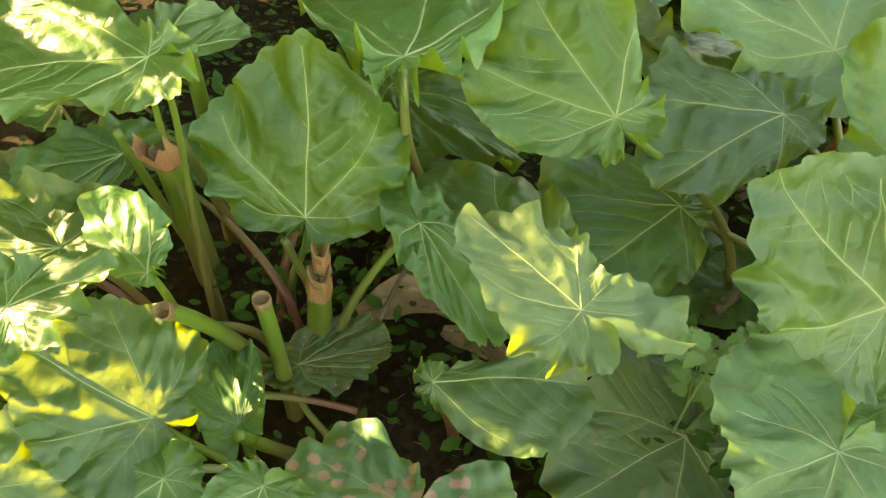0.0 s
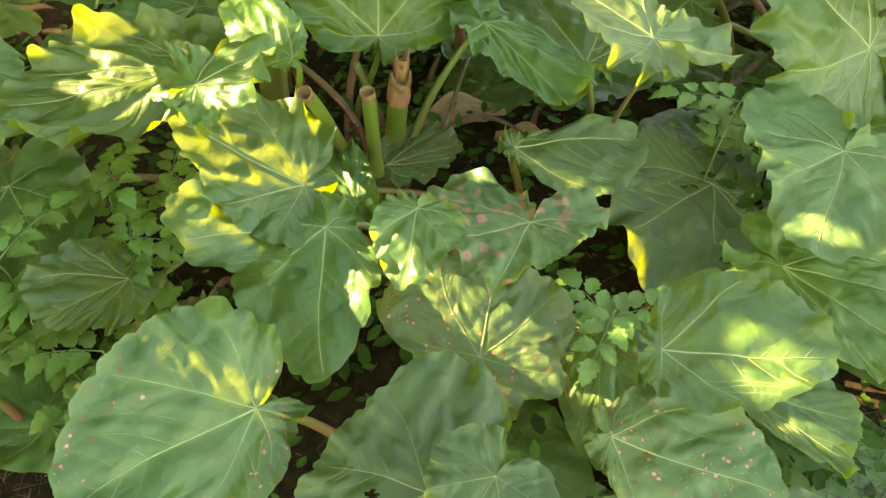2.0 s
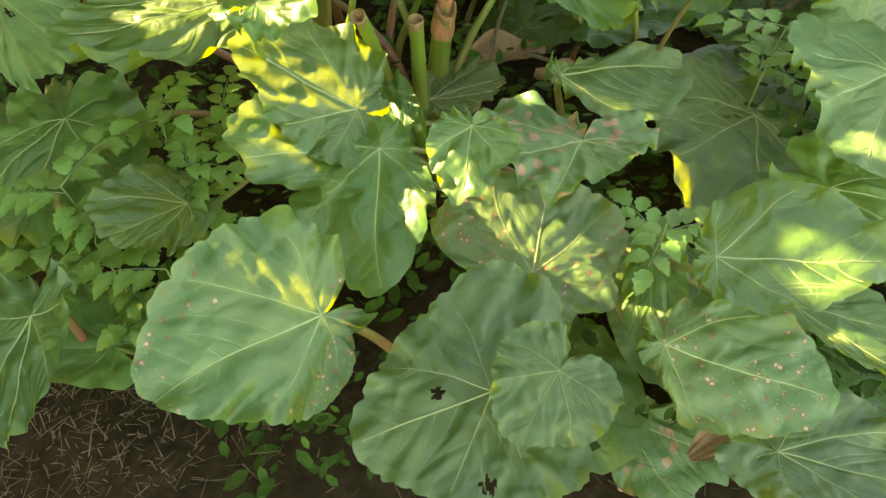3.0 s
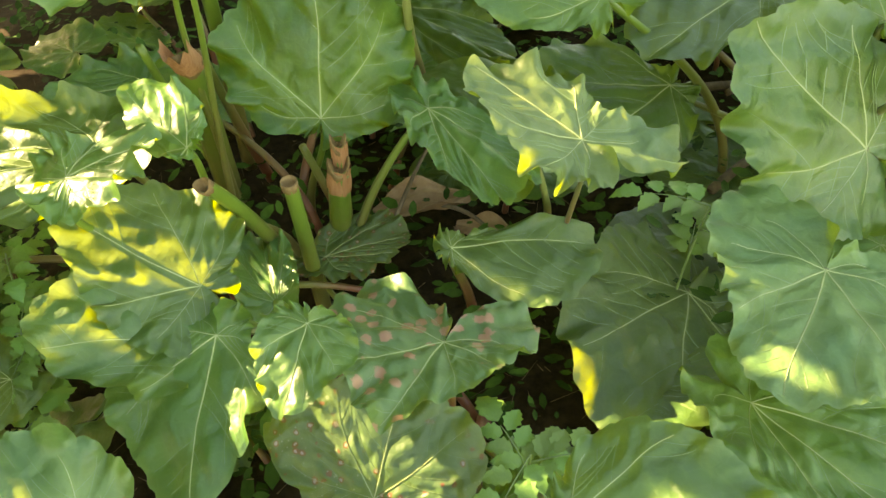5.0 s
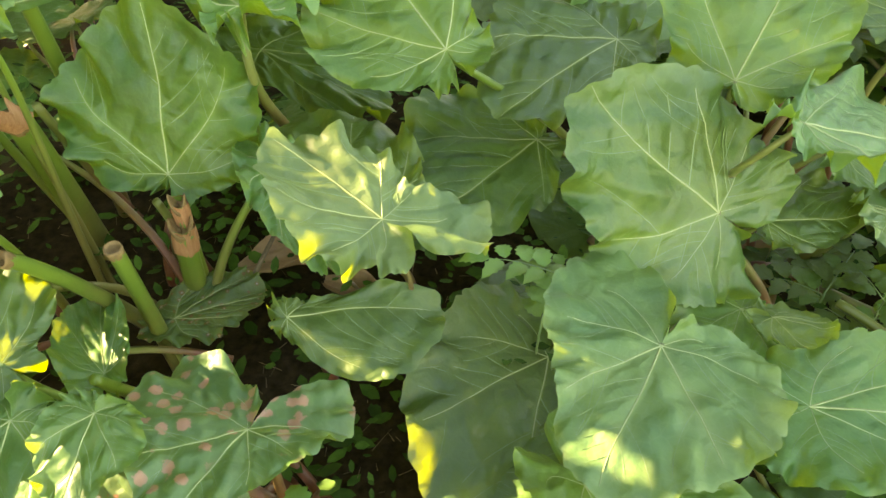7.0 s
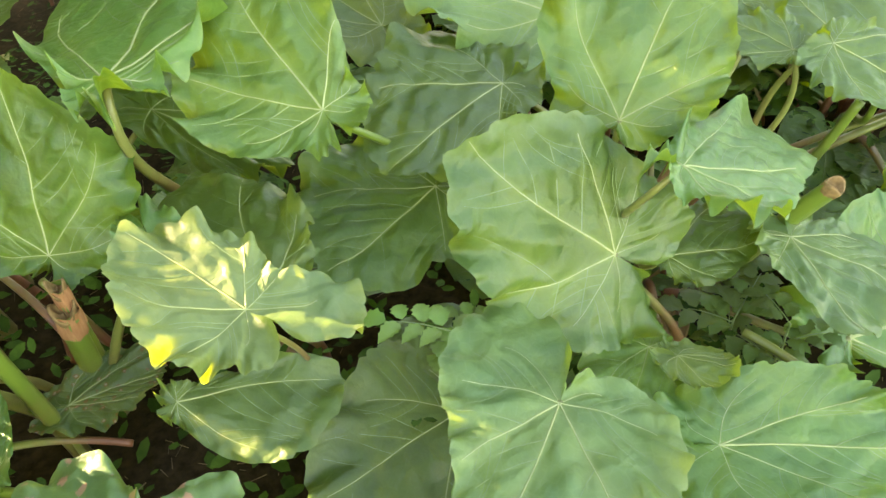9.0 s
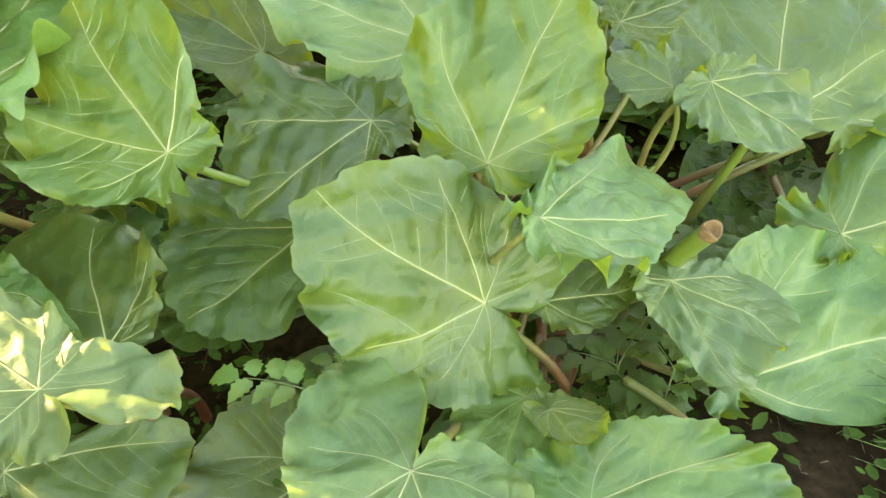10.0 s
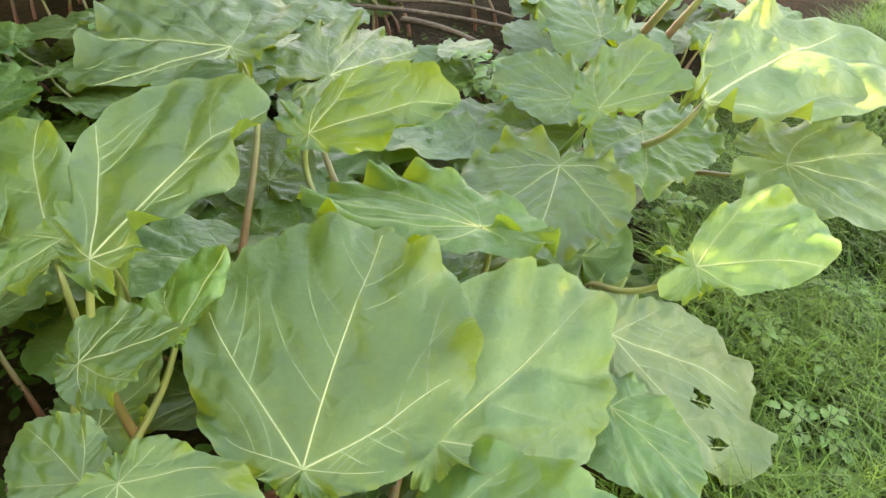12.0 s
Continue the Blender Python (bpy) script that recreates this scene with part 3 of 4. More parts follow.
leaf(PA, (-0.398, 0.670, 0.533), 133, 9, 24, 0.169, shape=(0.13, 0.14, 0.14, 0.15, 0.15, 0.16, 0.39, 0.69, 1.00, 0.90, 0.64, 0.41, 0.24, 0.15, 0.12, 0.12, 0.13), foot=(-0.47, 0.86), bow=0.08, ruffle=0.1, stalk_material=STALK_GREEN)
leaf(PA, (-0.542, 0.586, 0.559), 23, 14, -1, 0.144, shape=(0.51, 0.58, 0.64, 0.58, 0.54, 0.51, 0.65, 0.82, 1.00, 0.82, 0.80, 0.86, 0.55, 0.56, 0.50, 0.44, 0.38), ruffle=0.13, stalk_material=STALK_GREEN)
leaf(PA, (-0.401, 0.883, 0.733), 183, 0, 12, 0.238, shape=(0.33, 0.35, 0.37, 0.38, 0.47, 0.33, 0.72, 1.01, 1.00, 1.31, 1.22, 0.49, 0.22, 0.24, 0.26, 0.28, 0.29), foot=(-0.48, 1.02), bow=0.08, material=LEAF_LIT, stalk_material=STALK_GREEN, thick=0.8)
leaf(PA, (-0.415, 0.929, 0.709), 13, 6, -18, 0.145, shape=(0.40, 0.41, 0.42, 0.43, 0.44, 0.69, 0.94, 1.00, 1.00, 0.29, 0.30, 0.31, 0.33, 0.34, 0.35, 0.36, 0.37), foot=(-0.47, 1.04), bow=0.08, ruffle=0.1, stalk_material=STALK_GREEN, thick=0.8)
leaf(PA, (-0.656, 1.230, 0.313), 217, -8, 4, 0.263, 0.106, 0.134, 0.67, 0.44, 0.011)
leaf(PA, (-0.103, 1.411, 0.361), 326, -10, -4, 0.352, 0.135, 0.094, 0.37, 0.45, -0.003)
leaf(PF, (-0.331, 0.643, 0.204), 104, 8, -2, 0.172, 0.076, 0.050, 0.46, 0.44, 0.028)
leaf(PF, (-0.260, 0.810, 0.139), 13, 6, 4, 0.180, 0.088, 0.085, 0.58, 0.49, 0.006, material=LEAF_SPOTTED)
leaf(PA, (-0.034, 0.903, 0.410), 295, -3, -1, 0.277, 0.094, 0.064, 0.68, 0.23, -0.004, foot=(-0.22, 0.88), bow=0.12, stalk_material=STALK_GREEN, ruffle=0.06)
# these two leaves take LEAF_PALE: sky sheen put into the colour
leaf(PB, (0.745, 1.202, 0.569), 108, 20, 4, 0.523, shape=(0.33, 0.35, 0.37, 0.39, 0.41, 0.55, 0.73, 0.35, 1.00, 0.96, 0.89, 0.66, 0.20, 0.22, 0.24, 0.26, 0.28), material=LEAF_PALE)
leaf(PB, (0.426, 1.424, 0.479), 128, 10, 17, 0.342, 0.139, 0.119, 0.29, 0.70, 0.043, material=LEAF_PALE, ruffle=0.075, pucker=0.026, waves=13)
leaf(PB, (0.783, 0.702, 0.570), 5, -16, 1, 0.227, shape=(0.24, 0.24, 0.24, 0.24, 0.24, 0.40, 1.37, 1.75, 1.00, 0.80, 0.69, 0.59, 0.60, 0.31, 0.32, 0.19, 0.21), ruffle=0.1)
leaf(PB, (0.982, 0.867, 0.398), 31, -13, -41, 0.155, 0.053, 0.103, 0.70, 0.05, 0.029, ruffle=0.070, pucker=0.026, waves=13)
leaf(PB, (1.059, 0.761, 0.318), 271, -2, 15, 0.246, shape=(0.32, 0.33, 0.46, 0.75, 0.92, 0.92, 0.88, 0.80, 1.00, 0.59, 0.42, 0.42, 0.36, 0.31, 0.29, 0.27, 0.29))
leaf(PB, (1.202, 0.673, 0.101), 3, 3, -40, 0.564, shape=(0.23, 0.26, 0.29, 0.32, 0.42, 0.56, 0.60, 0.74, 1.00, 0.74, 0.31, 0.11, 0.07, 0.09, 0.12, 0.15, 0.18))
leaf(PC, (1.505, 0.878, 0.223), 352, 18, -13, 0.416, shape=(0.28, 0.31, 0.33, 0.18, 0.30, 0.71, 0.80, 0.93, 1.00, 0.70, 0.24, 0.10, 0.12, 0.15, 0.18, 0.20, 0.23))
leaf(PC, (1.389, 1.042, 0.415), 62, 28, -6, 0.469, shape=(0.11, 0.11, 0.12, 0.23, 0.35, 0.61, 0.79, 0.94, 1.00, 0.90, 0.74, 0.52, 0.35, 0.18, 0.13, 0.13, 0.12), cup=-0.02, droop=0.04, stalk_material=STALK_GREEN, pucker=0.035)
leaf(PC, (1.623, 1.109, 0.334), 27, 15, -26, 0.475, shape=(0.28, 0.31, 0.35, 0.38, 0.42, 0.45, 0.58, 0.86, 1.00, 0.74, 0.66, 0.53, 0.16, 0.10, 0.14, 0.17, 0.21), material=LEAF_PALE)
leaf(PC, (2.076, 1.331, 0.282), 299, -26, 8, 0.416, shape=(0.30, 0.31, 0.31, 0.32, 0.70, 0.96, 0.85, 1.07, 1.00, 0.52, 0.23, 0.23, 0.24, 0.25, 0.26, 0.27, 0.28), material=LEAF_PALE, holes=((0.3, 0.35, 0.06), (-0.2, 0.55, 0.05), (-0.1, 0.75, 0.04), (0.35, 0.15, 0.05)))
leaf(PC, (1.497, 1.772, 0.603), 337, 21, -30, 0.384, shape=(0.21, 0.23, 0.24, 0.25, 0.29, 0.36, 0.48, 0.75, 1.00, 0.52, 0.21, 0.14, 0.14, 0.15, 0.17, 0.18, 0.19))
leaf(PC, (2.132, 1.812, 0.420), 242, -11, -3, 0.343, shape=(0.26, 0.28, 0.30, 0.40, 0.53, 0.67, 0.76, 0.82, 1.00, 1.00, 0.94, 0.85, 0.71, 0.62, 0.53, 0.43, 0.21))
leaf(PD, (2.447, 1.959, 0.409), 246, -2, 8, 0.321, shape=(0.74, 0.92, 0.84, 0.77, 0.69, 0.67, 0.65, 0.79, 1.00, 0.75, 0.81, 0.58, 0.51, 0.43, 0.36, 0.31, 0.27))
leaf(PD, (2.245, 1.865, 0.545), 341, 21, -22, 0.264, shape=(0.29, 0.31, 0.33, 0.62, 0.75, 0.88, 0.92, 0.88, 1.00, 0.34, 0.15, 0.17, 0.19, 0.20, 0.22, 0.24, 0.26), foot=(2.2, 2.1), stalk_material=STALK_GREEN)
leaf(PD, (2.480, 1.762, 0.594), 24, 6, -19, 0.772, shape=(0.06, 0.06, 0.06, 0.07, 0.07, 0.07, 0.27, 0.63, 1.00, 1.05, 0.40, 0.25, 0.04, 0.04, 0.05, 0.05, 0.05), material=LEAF_PALE)
leaf(PC, (2.089, 1.153, 0.608), 349, 4, -25, 0.263, shape=(0.31, 0.22, 0.14, 0.13, 0.17, 0.45, 0.80, 1.06, 1.00, 0.50, 0.36, 0.18, 0.18, 0.23, 0.28, 0.31, 0.33), foot=(2.15, 1.62), material=LEAF_LIT)
leaf(PD, (2.814, 1.781, 0.357), 330, -3, -10, 0.375, 0.235, 0.244, 0.48, 0.37, 0.015, material=LEAF_PALE, ruffle=0.075, pucker=0.026, waves=13)
leaf(PB, (1.127, 1.271, 0.698), 41, 24, 0, 0.427, shape=(0.07, 0.08, 0.10, 0.13, 0.17, 0.20, 0.75, 0.95, 1.00, 0.59, 0.11, 0.28, 0.17, 0.15, 0.13, 0.11, 0.10), ruffle=0.08, foot=(1.12, 1.30))
leaf(PB, (1.045, 1.380, 0.629), 98, 23, 11, 0.330, shape=(0.04, 0.07, 0.19, 0.30, 0.41, 0.52, 0.69, 1.10, 1.00, 0.42, 0.29, 0.20, 0.16, 0.12, 0.10, 0.09, 0.07), material=LEAF_LIT, foot=(1.00, 1.48))
leaf(PB, (1.165, 0.951, 0.580), 312, -15, -12, 0.182, shape=(0.21, 0.22, 0.30, 0.37, 0.45, 0.54, 0.98, 0.97, 1.00, 0.93, 0.76, 0.66, 0.56, 0.48, 0.43, 0.25, 0.20), foot=(1.10, 1.00))
leaf(PB, (1.095, 1.174, 0.584), 1, 14, -9, 0.169, shape=(0.21, 0.24, 0.28, 0.32, 0.50, 0.65, 0.70, 0.72, 1.00, 0.62, 0.69, 0.61, 0.50, 0.40, 0.30, 0.23, 0.15), foot=(1.12, 1.18))
leaf(PB, (1.036, 1.317, 0.282), 79, 22, 1, 0.277, shape=(0.16, 0.18, 0.20, 0.21, 0.28, 0.36, 0.44, 0.69, 1.00, 0.75, 0.54, 0.36, 0.32, 0.28, 0.25, 0.21, 0.18))
leaf(PC, (1.607, 2.240, 0.524), 45, -9, -38, 0.462, 0.183, 0.090, 0.70, 0.05, -0.036, ruffle=0.075, pucker=0.026, waves=13)
leaf(PB, (1.355, 2.068, 0.690), 203, 1, 10, 0.398, shape=(0.32, 0.20, 0.20, 0.19, 0.18, 0.18, 0.23, 0.46, 1.00, 0.85, 0.81, 0.88, 0.97, 1.07, 0.66, 0.91, 0.90))
leaf(PD, (2.449, 2.434, 0.290), 151, 9, 14, 0.280, 0.165, 0.194, 0.45, 0.51, 0.015, ruffle=0.075, pucker=0.026, waves=13)
leaf(PB, (0.777, 0.669, 0.197), 286, -7, 5, 0.199, shape=(0.61, 0.54, 0.26, 0.24, 0.22, 0.19, 0.17, 0.29, 1.00, 1.06, 0.66, 0.74, 0.86, 0.65, 0.57, 0.49, 0.43), material=LEAF_LIT)
leaf(PB, (0.821, 0.473, 0.176), 345, 7, -19, 0.303, 0.126, 0.140, 0.39, 0.18, 0.039, ruffle=0.075, pucker=0.026, waves=13)
leaf(PC, (1.826, 1.528, 0.472), 151, 2, -0, 0.412, 0.108, 0.150, 0.38, 0.56, 0.004, ruffle=0.084, material=LEAF_LIT, pucker=0.026, waves=13)
leaf(PB, (1.222, 1.253, 0.545), 54, 25, -7, 0.189, shape=(0.25, 0.29, 0.33, 0.36, 0.40, 0.44, 0.48, 0.73, 1.00, 0.43, 0.18, 0.14, 0.10, 0.06, 0.10, 0.14, 0.17), material=LEAF_LIT)
leaf(PC, (1.993, 1.155, 0.267), 300, -15, -4, 0.222, 0.110, 0.123, 0.37, 0.45, -0.009, ruffle=0.075, pucker=0.026, waves=13)
leaf(PB, (0.794, 0.604, 0.248), 316, 19, -2, 0.101, 0.050, 0.050, 0.43, 0.52, -0.030, curl=0.3, ruffle=0.084, material=LEAF_PALE, pucker=0.026, waves=13)
leaf(PD, (2.718, 2.799, 0.347), 97, 10, 7, 0.365, 0.214, 0.147, 0.25, 0.41, 0.007, ruffle=0.084, pucker=0.026, waves=13)
leaf(PD, (3.286, 2.567, 0.270), 87, 5, 8, 0.444, 0.202, 0.172, 0.17, 0.70, 0.028, ruffle=0.070, pucker=0.026, waves=13)
leaf(PA, (-1.094, 0.950, 0.425), 313, -9, -17, 0.245, 0.110, 0.118, 0.26, 0.64, -0.041, material=LEAF_PALE, holes=((0.1, 0.3, 0.05),))
leaf(PF, (0.046, 0.245, 0.215), 250, -1, -9, 0.164, 0.062, 0.050, 0.31, 0.49, -0.018, material=LEAF_LIT)
leaf(PB, (0.835, 0.770, 0.311), 357, 1, -18, 0.177, shape=(0.22, 0.23, 0.24, 0.25, 0.37, 0.60, 0.88, 1.03, 1.00, 0.68, 0.58, 0.40, 0.27, 0.22, 0.17, 0.19, 0.20), material=LEAF_DEEP)
leaf(PB, (1.114, 0.981, 0.558), 126, 15, 19, 0.128, shape=(0.25, 0.22, 0.20, 0.26, 0.49, 0.63, 0.77, 0.92, 1.00, 0.78, 0.68, 0.50, 0.39, 0.37, 0.34, 0.32, 0.30), material=LEAF)
leaf(PB, (1.078, 1.346, 0.687), 201, -15, 18, 0.144, shape=(0.26, 0.25, 0.25, 0.24, 0.23, 0.22, 0.24, 0.72, 1.00, 0.74, 0.56, 0.33, 0.32, 0.31, 0.30, 0.29, 0.28), material=LEAF_LIT, foot=(1.06, 1.40), thick=0.6)

# ---- low leaves in the shade beneath ----
def grass_edge(y):
    """Where the bed ends and the grass begins."""
    return float(np.interp(y, (-1.0, 0.3, 0.75, 1.15, 1.9, 2.6, 3.0, 3.4, 5.0), (1.2, 1.45, 1.72, 2.15, 2.62, 2.95, 3.6, 4.6, 6.5)))


def understorey():
    rng = np.random.default_rng(11)
    plants = (PA, PF, PB, PC, PD)
    for i in range(380):
        x, y = rng.uniform(-1.5, 3.4), rng.uniform(-0.15, 3.8)
        if i > 120:
            x, y = rng.uniform(0.2, 4.2), rng.uniform(2.3, 4.3)
        if i > 190:
            x, y = rng.uniform(1.4, 3.6), rng.uniform(2.9, 4.3)
        if i > 224:
            x, y = rng.uniform(0.8, 2.4), rng.uniform(1.45, 2.5)
        if i > 284:
            x, y = rng.uniform(-0.3, 1.9), rng.uniform(2.0, 5.2)
        if x > grass_edge(y) - 0.25:
            continue
        if 1.95 < x < 2.7 and 3.1 < y < 3.9:
            continue
        if (-0.50 < x < 0.15 and 0.55 < y < 1.12) or (x < -0.5 and y < 0.2):
            continue
        p = min(plants, key=lambda q: (q.location.x - x) ** 2 + (q.location.y - y) ** 2)
        out = math.degrees(math.atan2(y - p.location.y, x - p.location.x)) + rng.uniform(-50, 50)
        ln = rng.uniform(0.18, 0.30) * (1.2 if i > 190 else 1.0)
        low = 0.03 if y < 1.6 else 0.06
        high = 0.13 if y < 1.6 else 0.26
        leaf(p, (x, y, rng.uniform(low, high)), out, rng.uniform(-15, 15), rng.uniform(-15, 15), ln, ln * rng.uniform(0.45, 0.6), ln * rng.uniform(0.45, 0.6),
             rings=9, spokes=60, ruffle=0.05, thick=0.8, reach_in=0.12)


understorey()

# ---- unseen hedge added beside the bed to shade it, with gaps in its crown ----
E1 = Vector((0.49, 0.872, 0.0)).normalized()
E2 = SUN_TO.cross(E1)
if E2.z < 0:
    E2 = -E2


def unseen_shade_hedge():
    """A leafy hedge added out of view between bed and low sun; light falls through the gaps."""
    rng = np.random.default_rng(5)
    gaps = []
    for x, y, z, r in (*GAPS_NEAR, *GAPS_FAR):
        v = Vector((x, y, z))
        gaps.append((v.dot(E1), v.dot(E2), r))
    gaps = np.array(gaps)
    tree = thing("unseen_shade_hedge", tuple(SUN_TO * 3.3 + E1 * 0.6 + Vector((0.2, 0.75, -1.37))), "unseen leafy hedge added to shade the rhubarb bed, with gaps for sun patches", "hedge")
    root = np.array(tree.location)
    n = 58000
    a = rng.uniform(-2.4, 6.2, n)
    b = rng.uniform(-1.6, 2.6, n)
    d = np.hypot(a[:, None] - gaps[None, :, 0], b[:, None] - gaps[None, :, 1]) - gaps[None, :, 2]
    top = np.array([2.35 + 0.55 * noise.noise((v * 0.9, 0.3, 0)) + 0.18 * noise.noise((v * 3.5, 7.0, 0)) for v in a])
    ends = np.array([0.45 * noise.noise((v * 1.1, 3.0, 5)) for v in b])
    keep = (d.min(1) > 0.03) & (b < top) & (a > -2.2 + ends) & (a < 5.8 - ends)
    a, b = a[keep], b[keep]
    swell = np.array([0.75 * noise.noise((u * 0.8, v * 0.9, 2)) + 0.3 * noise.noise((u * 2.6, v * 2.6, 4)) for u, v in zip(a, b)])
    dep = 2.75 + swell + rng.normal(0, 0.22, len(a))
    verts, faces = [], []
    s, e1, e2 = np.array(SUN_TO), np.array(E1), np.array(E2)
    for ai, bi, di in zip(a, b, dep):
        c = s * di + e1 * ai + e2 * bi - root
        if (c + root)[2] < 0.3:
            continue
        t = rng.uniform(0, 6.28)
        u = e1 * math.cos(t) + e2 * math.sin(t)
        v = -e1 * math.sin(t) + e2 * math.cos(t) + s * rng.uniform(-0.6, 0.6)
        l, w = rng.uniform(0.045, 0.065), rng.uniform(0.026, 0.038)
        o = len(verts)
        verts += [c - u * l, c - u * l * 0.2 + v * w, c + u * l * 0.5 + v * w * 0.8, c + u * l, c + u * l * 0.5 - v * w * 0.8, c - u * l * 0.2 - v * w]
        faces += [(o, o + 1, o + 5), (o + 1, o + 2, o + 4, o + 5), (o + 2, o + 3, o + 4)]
    tagged(link_mesh("crown", verts, faces, SHADE_HEDGE, tree), kind="stuff")
    trunk = bezier((np.zeros(3) - (0, 0, 0.1), np.array([0.1, 0.05, 1.0]), np.array([-0.1, 0.1, 2.6])), 14)
    v, f, _ = tube(trunk, np.linspace(0.13, 0.05, 14), 12, 0.06)
    link_mesh("trunk", v, f, BARK, tree)
    for k in range(7):
        st = trunk[4 + k]
        t = np.array([rng.uniform(-0.4, 0.4), 0, 0]) + e1 * rng.uniform(-1.2, 1.2) + np.array([0.15, -0.1, rng.uniform(0.1, 0.5)])
        v, f, _ = tube(bezier((st, st + t * 0.5 + (0, 0, 0.2), st + t), 10), np.linspace(0.035, 0.008, 10), 8, 0.05)
        link_mesh("limb", v, f, BARK, tree)


# points where sun should fall; the added hedge stays open towards them
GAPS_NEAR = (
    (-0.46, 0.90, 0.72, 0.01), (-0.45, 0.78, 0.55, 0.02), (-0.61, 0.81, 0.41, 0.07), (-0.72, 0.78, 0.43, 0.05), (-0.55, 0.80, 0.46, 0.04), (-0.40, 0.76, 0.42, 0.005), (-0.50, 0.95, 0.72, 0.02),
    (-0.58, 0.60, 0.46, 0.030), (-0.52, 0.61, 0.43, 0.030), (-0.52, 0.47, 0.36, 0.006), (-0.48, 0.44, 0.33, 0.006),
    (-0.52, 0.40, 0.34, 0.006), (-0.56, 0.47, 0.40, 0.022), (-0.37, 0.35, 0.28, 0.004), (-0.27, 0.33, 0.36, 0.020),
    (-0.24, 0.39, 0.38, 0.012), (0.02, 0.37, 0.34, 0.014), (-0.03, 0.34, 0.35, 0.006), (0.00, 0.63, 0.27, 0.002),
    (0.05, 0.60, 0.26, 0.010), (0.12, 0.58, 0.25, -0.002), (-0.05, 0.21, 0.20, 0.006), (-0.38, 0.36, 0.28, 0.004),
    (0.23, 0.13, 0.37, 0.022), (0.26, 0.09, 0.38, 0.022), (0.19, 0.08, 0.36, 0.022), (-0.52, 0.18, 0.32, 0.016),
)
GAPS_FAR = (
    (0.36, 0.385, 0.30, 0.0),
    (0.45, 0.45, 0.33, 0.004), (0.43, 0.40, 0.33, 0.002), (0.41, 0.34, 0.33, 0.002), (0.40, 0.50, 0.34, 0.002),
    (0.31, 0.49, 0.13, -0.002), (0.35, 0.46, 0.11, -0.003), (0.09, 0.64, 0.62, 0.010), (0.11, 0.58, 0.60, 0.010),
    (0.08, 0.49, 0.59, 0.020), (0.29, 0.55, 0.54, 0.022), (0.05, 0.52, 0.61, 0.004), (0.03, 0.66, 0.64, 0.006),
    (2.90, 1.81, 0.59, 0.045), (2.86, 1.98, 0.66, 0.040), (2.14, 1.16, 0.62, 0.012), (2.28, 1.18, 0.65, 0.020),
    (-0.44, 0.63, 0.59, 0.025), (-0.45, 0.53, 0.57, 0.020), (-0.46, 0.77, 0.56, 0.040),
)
unseen_shade_hedge()

# ---- cut stubs, loose stalks ----
def stub(plant, top, foot, radius, label, ragged=0.0, husk=False, sheath=0):
    """A cut-off stalk: hollow, with a dried rim, still standing on its plant."""
    root = np.array(plant.location)
    top, foot = np.array(top) - root, np.array(foot) - root
    path = bezier((foot - (0, 0, 0.05), foot + (top - foot) * 0.5 + np.array([0.0, 0.0, 0.03]), top), 14)
    rad = radius * np.linspace(1.25, 1.0, 14)
    v, f, al = tube(path, rad, 14, 0.05, cap=False)
    ob = link_mesh("stub", v, f, STALK_GREEN, plant, label)
    fractions(ob, "along", 0.9 - 0.9 * np.array(al))
    d = path[-1] - path[-2]
    d /= np.linalg.norm(d)
    rng = np.random.default_rng(int(radius * 1e6))
    side = np.cross(d, (0.3, 0.1, 1.0))
    side /= np.linalg.norm(side)
    up = np.cross(d, side)
    vv, ff = [], []
    n = 28
    rings = ((1.02, -0.016), (1.10, -0.002), (1.05, 0.004), (0.90, 0.003), (0.80, -0.004), (0.45, -0.010), (0.1, -0.012))
    for r, h in rings:
        for k in range(n):
            a = 2 * math.pi * k / n
            w = 1 + ragged * (0.6 * math.sin(3 * a + 1) + 0.4 * rng.uniform(-1, 1))
            vv.append(top + d * (h * w + (ragged * 0.02 * math.sin(2 * a) if h > -0.01 else 0)) + radius * 0.97 * r * (math.cos(a) * side + math.sin(a) * up))
    for i in range(len(rings) - 1):
        ff += [(i * n + k, i * n + (k + 1) % n, (i + 1) * n + (k + 1) % n, (i + 1) * n + k) for k in range(n)]
    link_mesh("cut_end", vv, ff, CUT, ob, "dried pale brown cut end")
    if sheath:
        v, f, _ = tube(path[-sheath:], radius * np.linspace(1.16, 1.1, sheath) * (1 + 0.05 * np.sin(np.arange(sheath) * 2.3)), 16, 0.10, cap=False)
        link_mesh("sheath", v, f, HUSK, ob, "flaking brown sheath")
    if husk:
        vv, ff = [], []
        m, rows_ = 16, 10
        for i in range(rows_):
            s = i / (rows_ - 1)
            for k in range(m):
                a = math.pi * 1.35 * (k / (m - 1) - 0.5)
                rr = radius * (1.10 - 0.12 * s + 0.06 * math.sin(7 * a + 5 * s))
                ln = 0.015 + s * (0.062 + 0.012 * math.cos(6 * a + 0.4))
                vv.append(top - d * 0.02 + d * ln + rr * (math.cos(a + 1.9) * side + math.sin(a + 1.9) * up) + np.array([-0.012, -0.02, 0.0]) * s)
        ff += [(i * m + k, i * m + k + 1, (i + 1) * m + k + 1, (i + 1) * m + k) for i in range(rows_ - 1) for k in range(m - 1)]
        link_mesh("husk", vv, ff, HUSK, ob, "torn papery brown husk")
    return ob


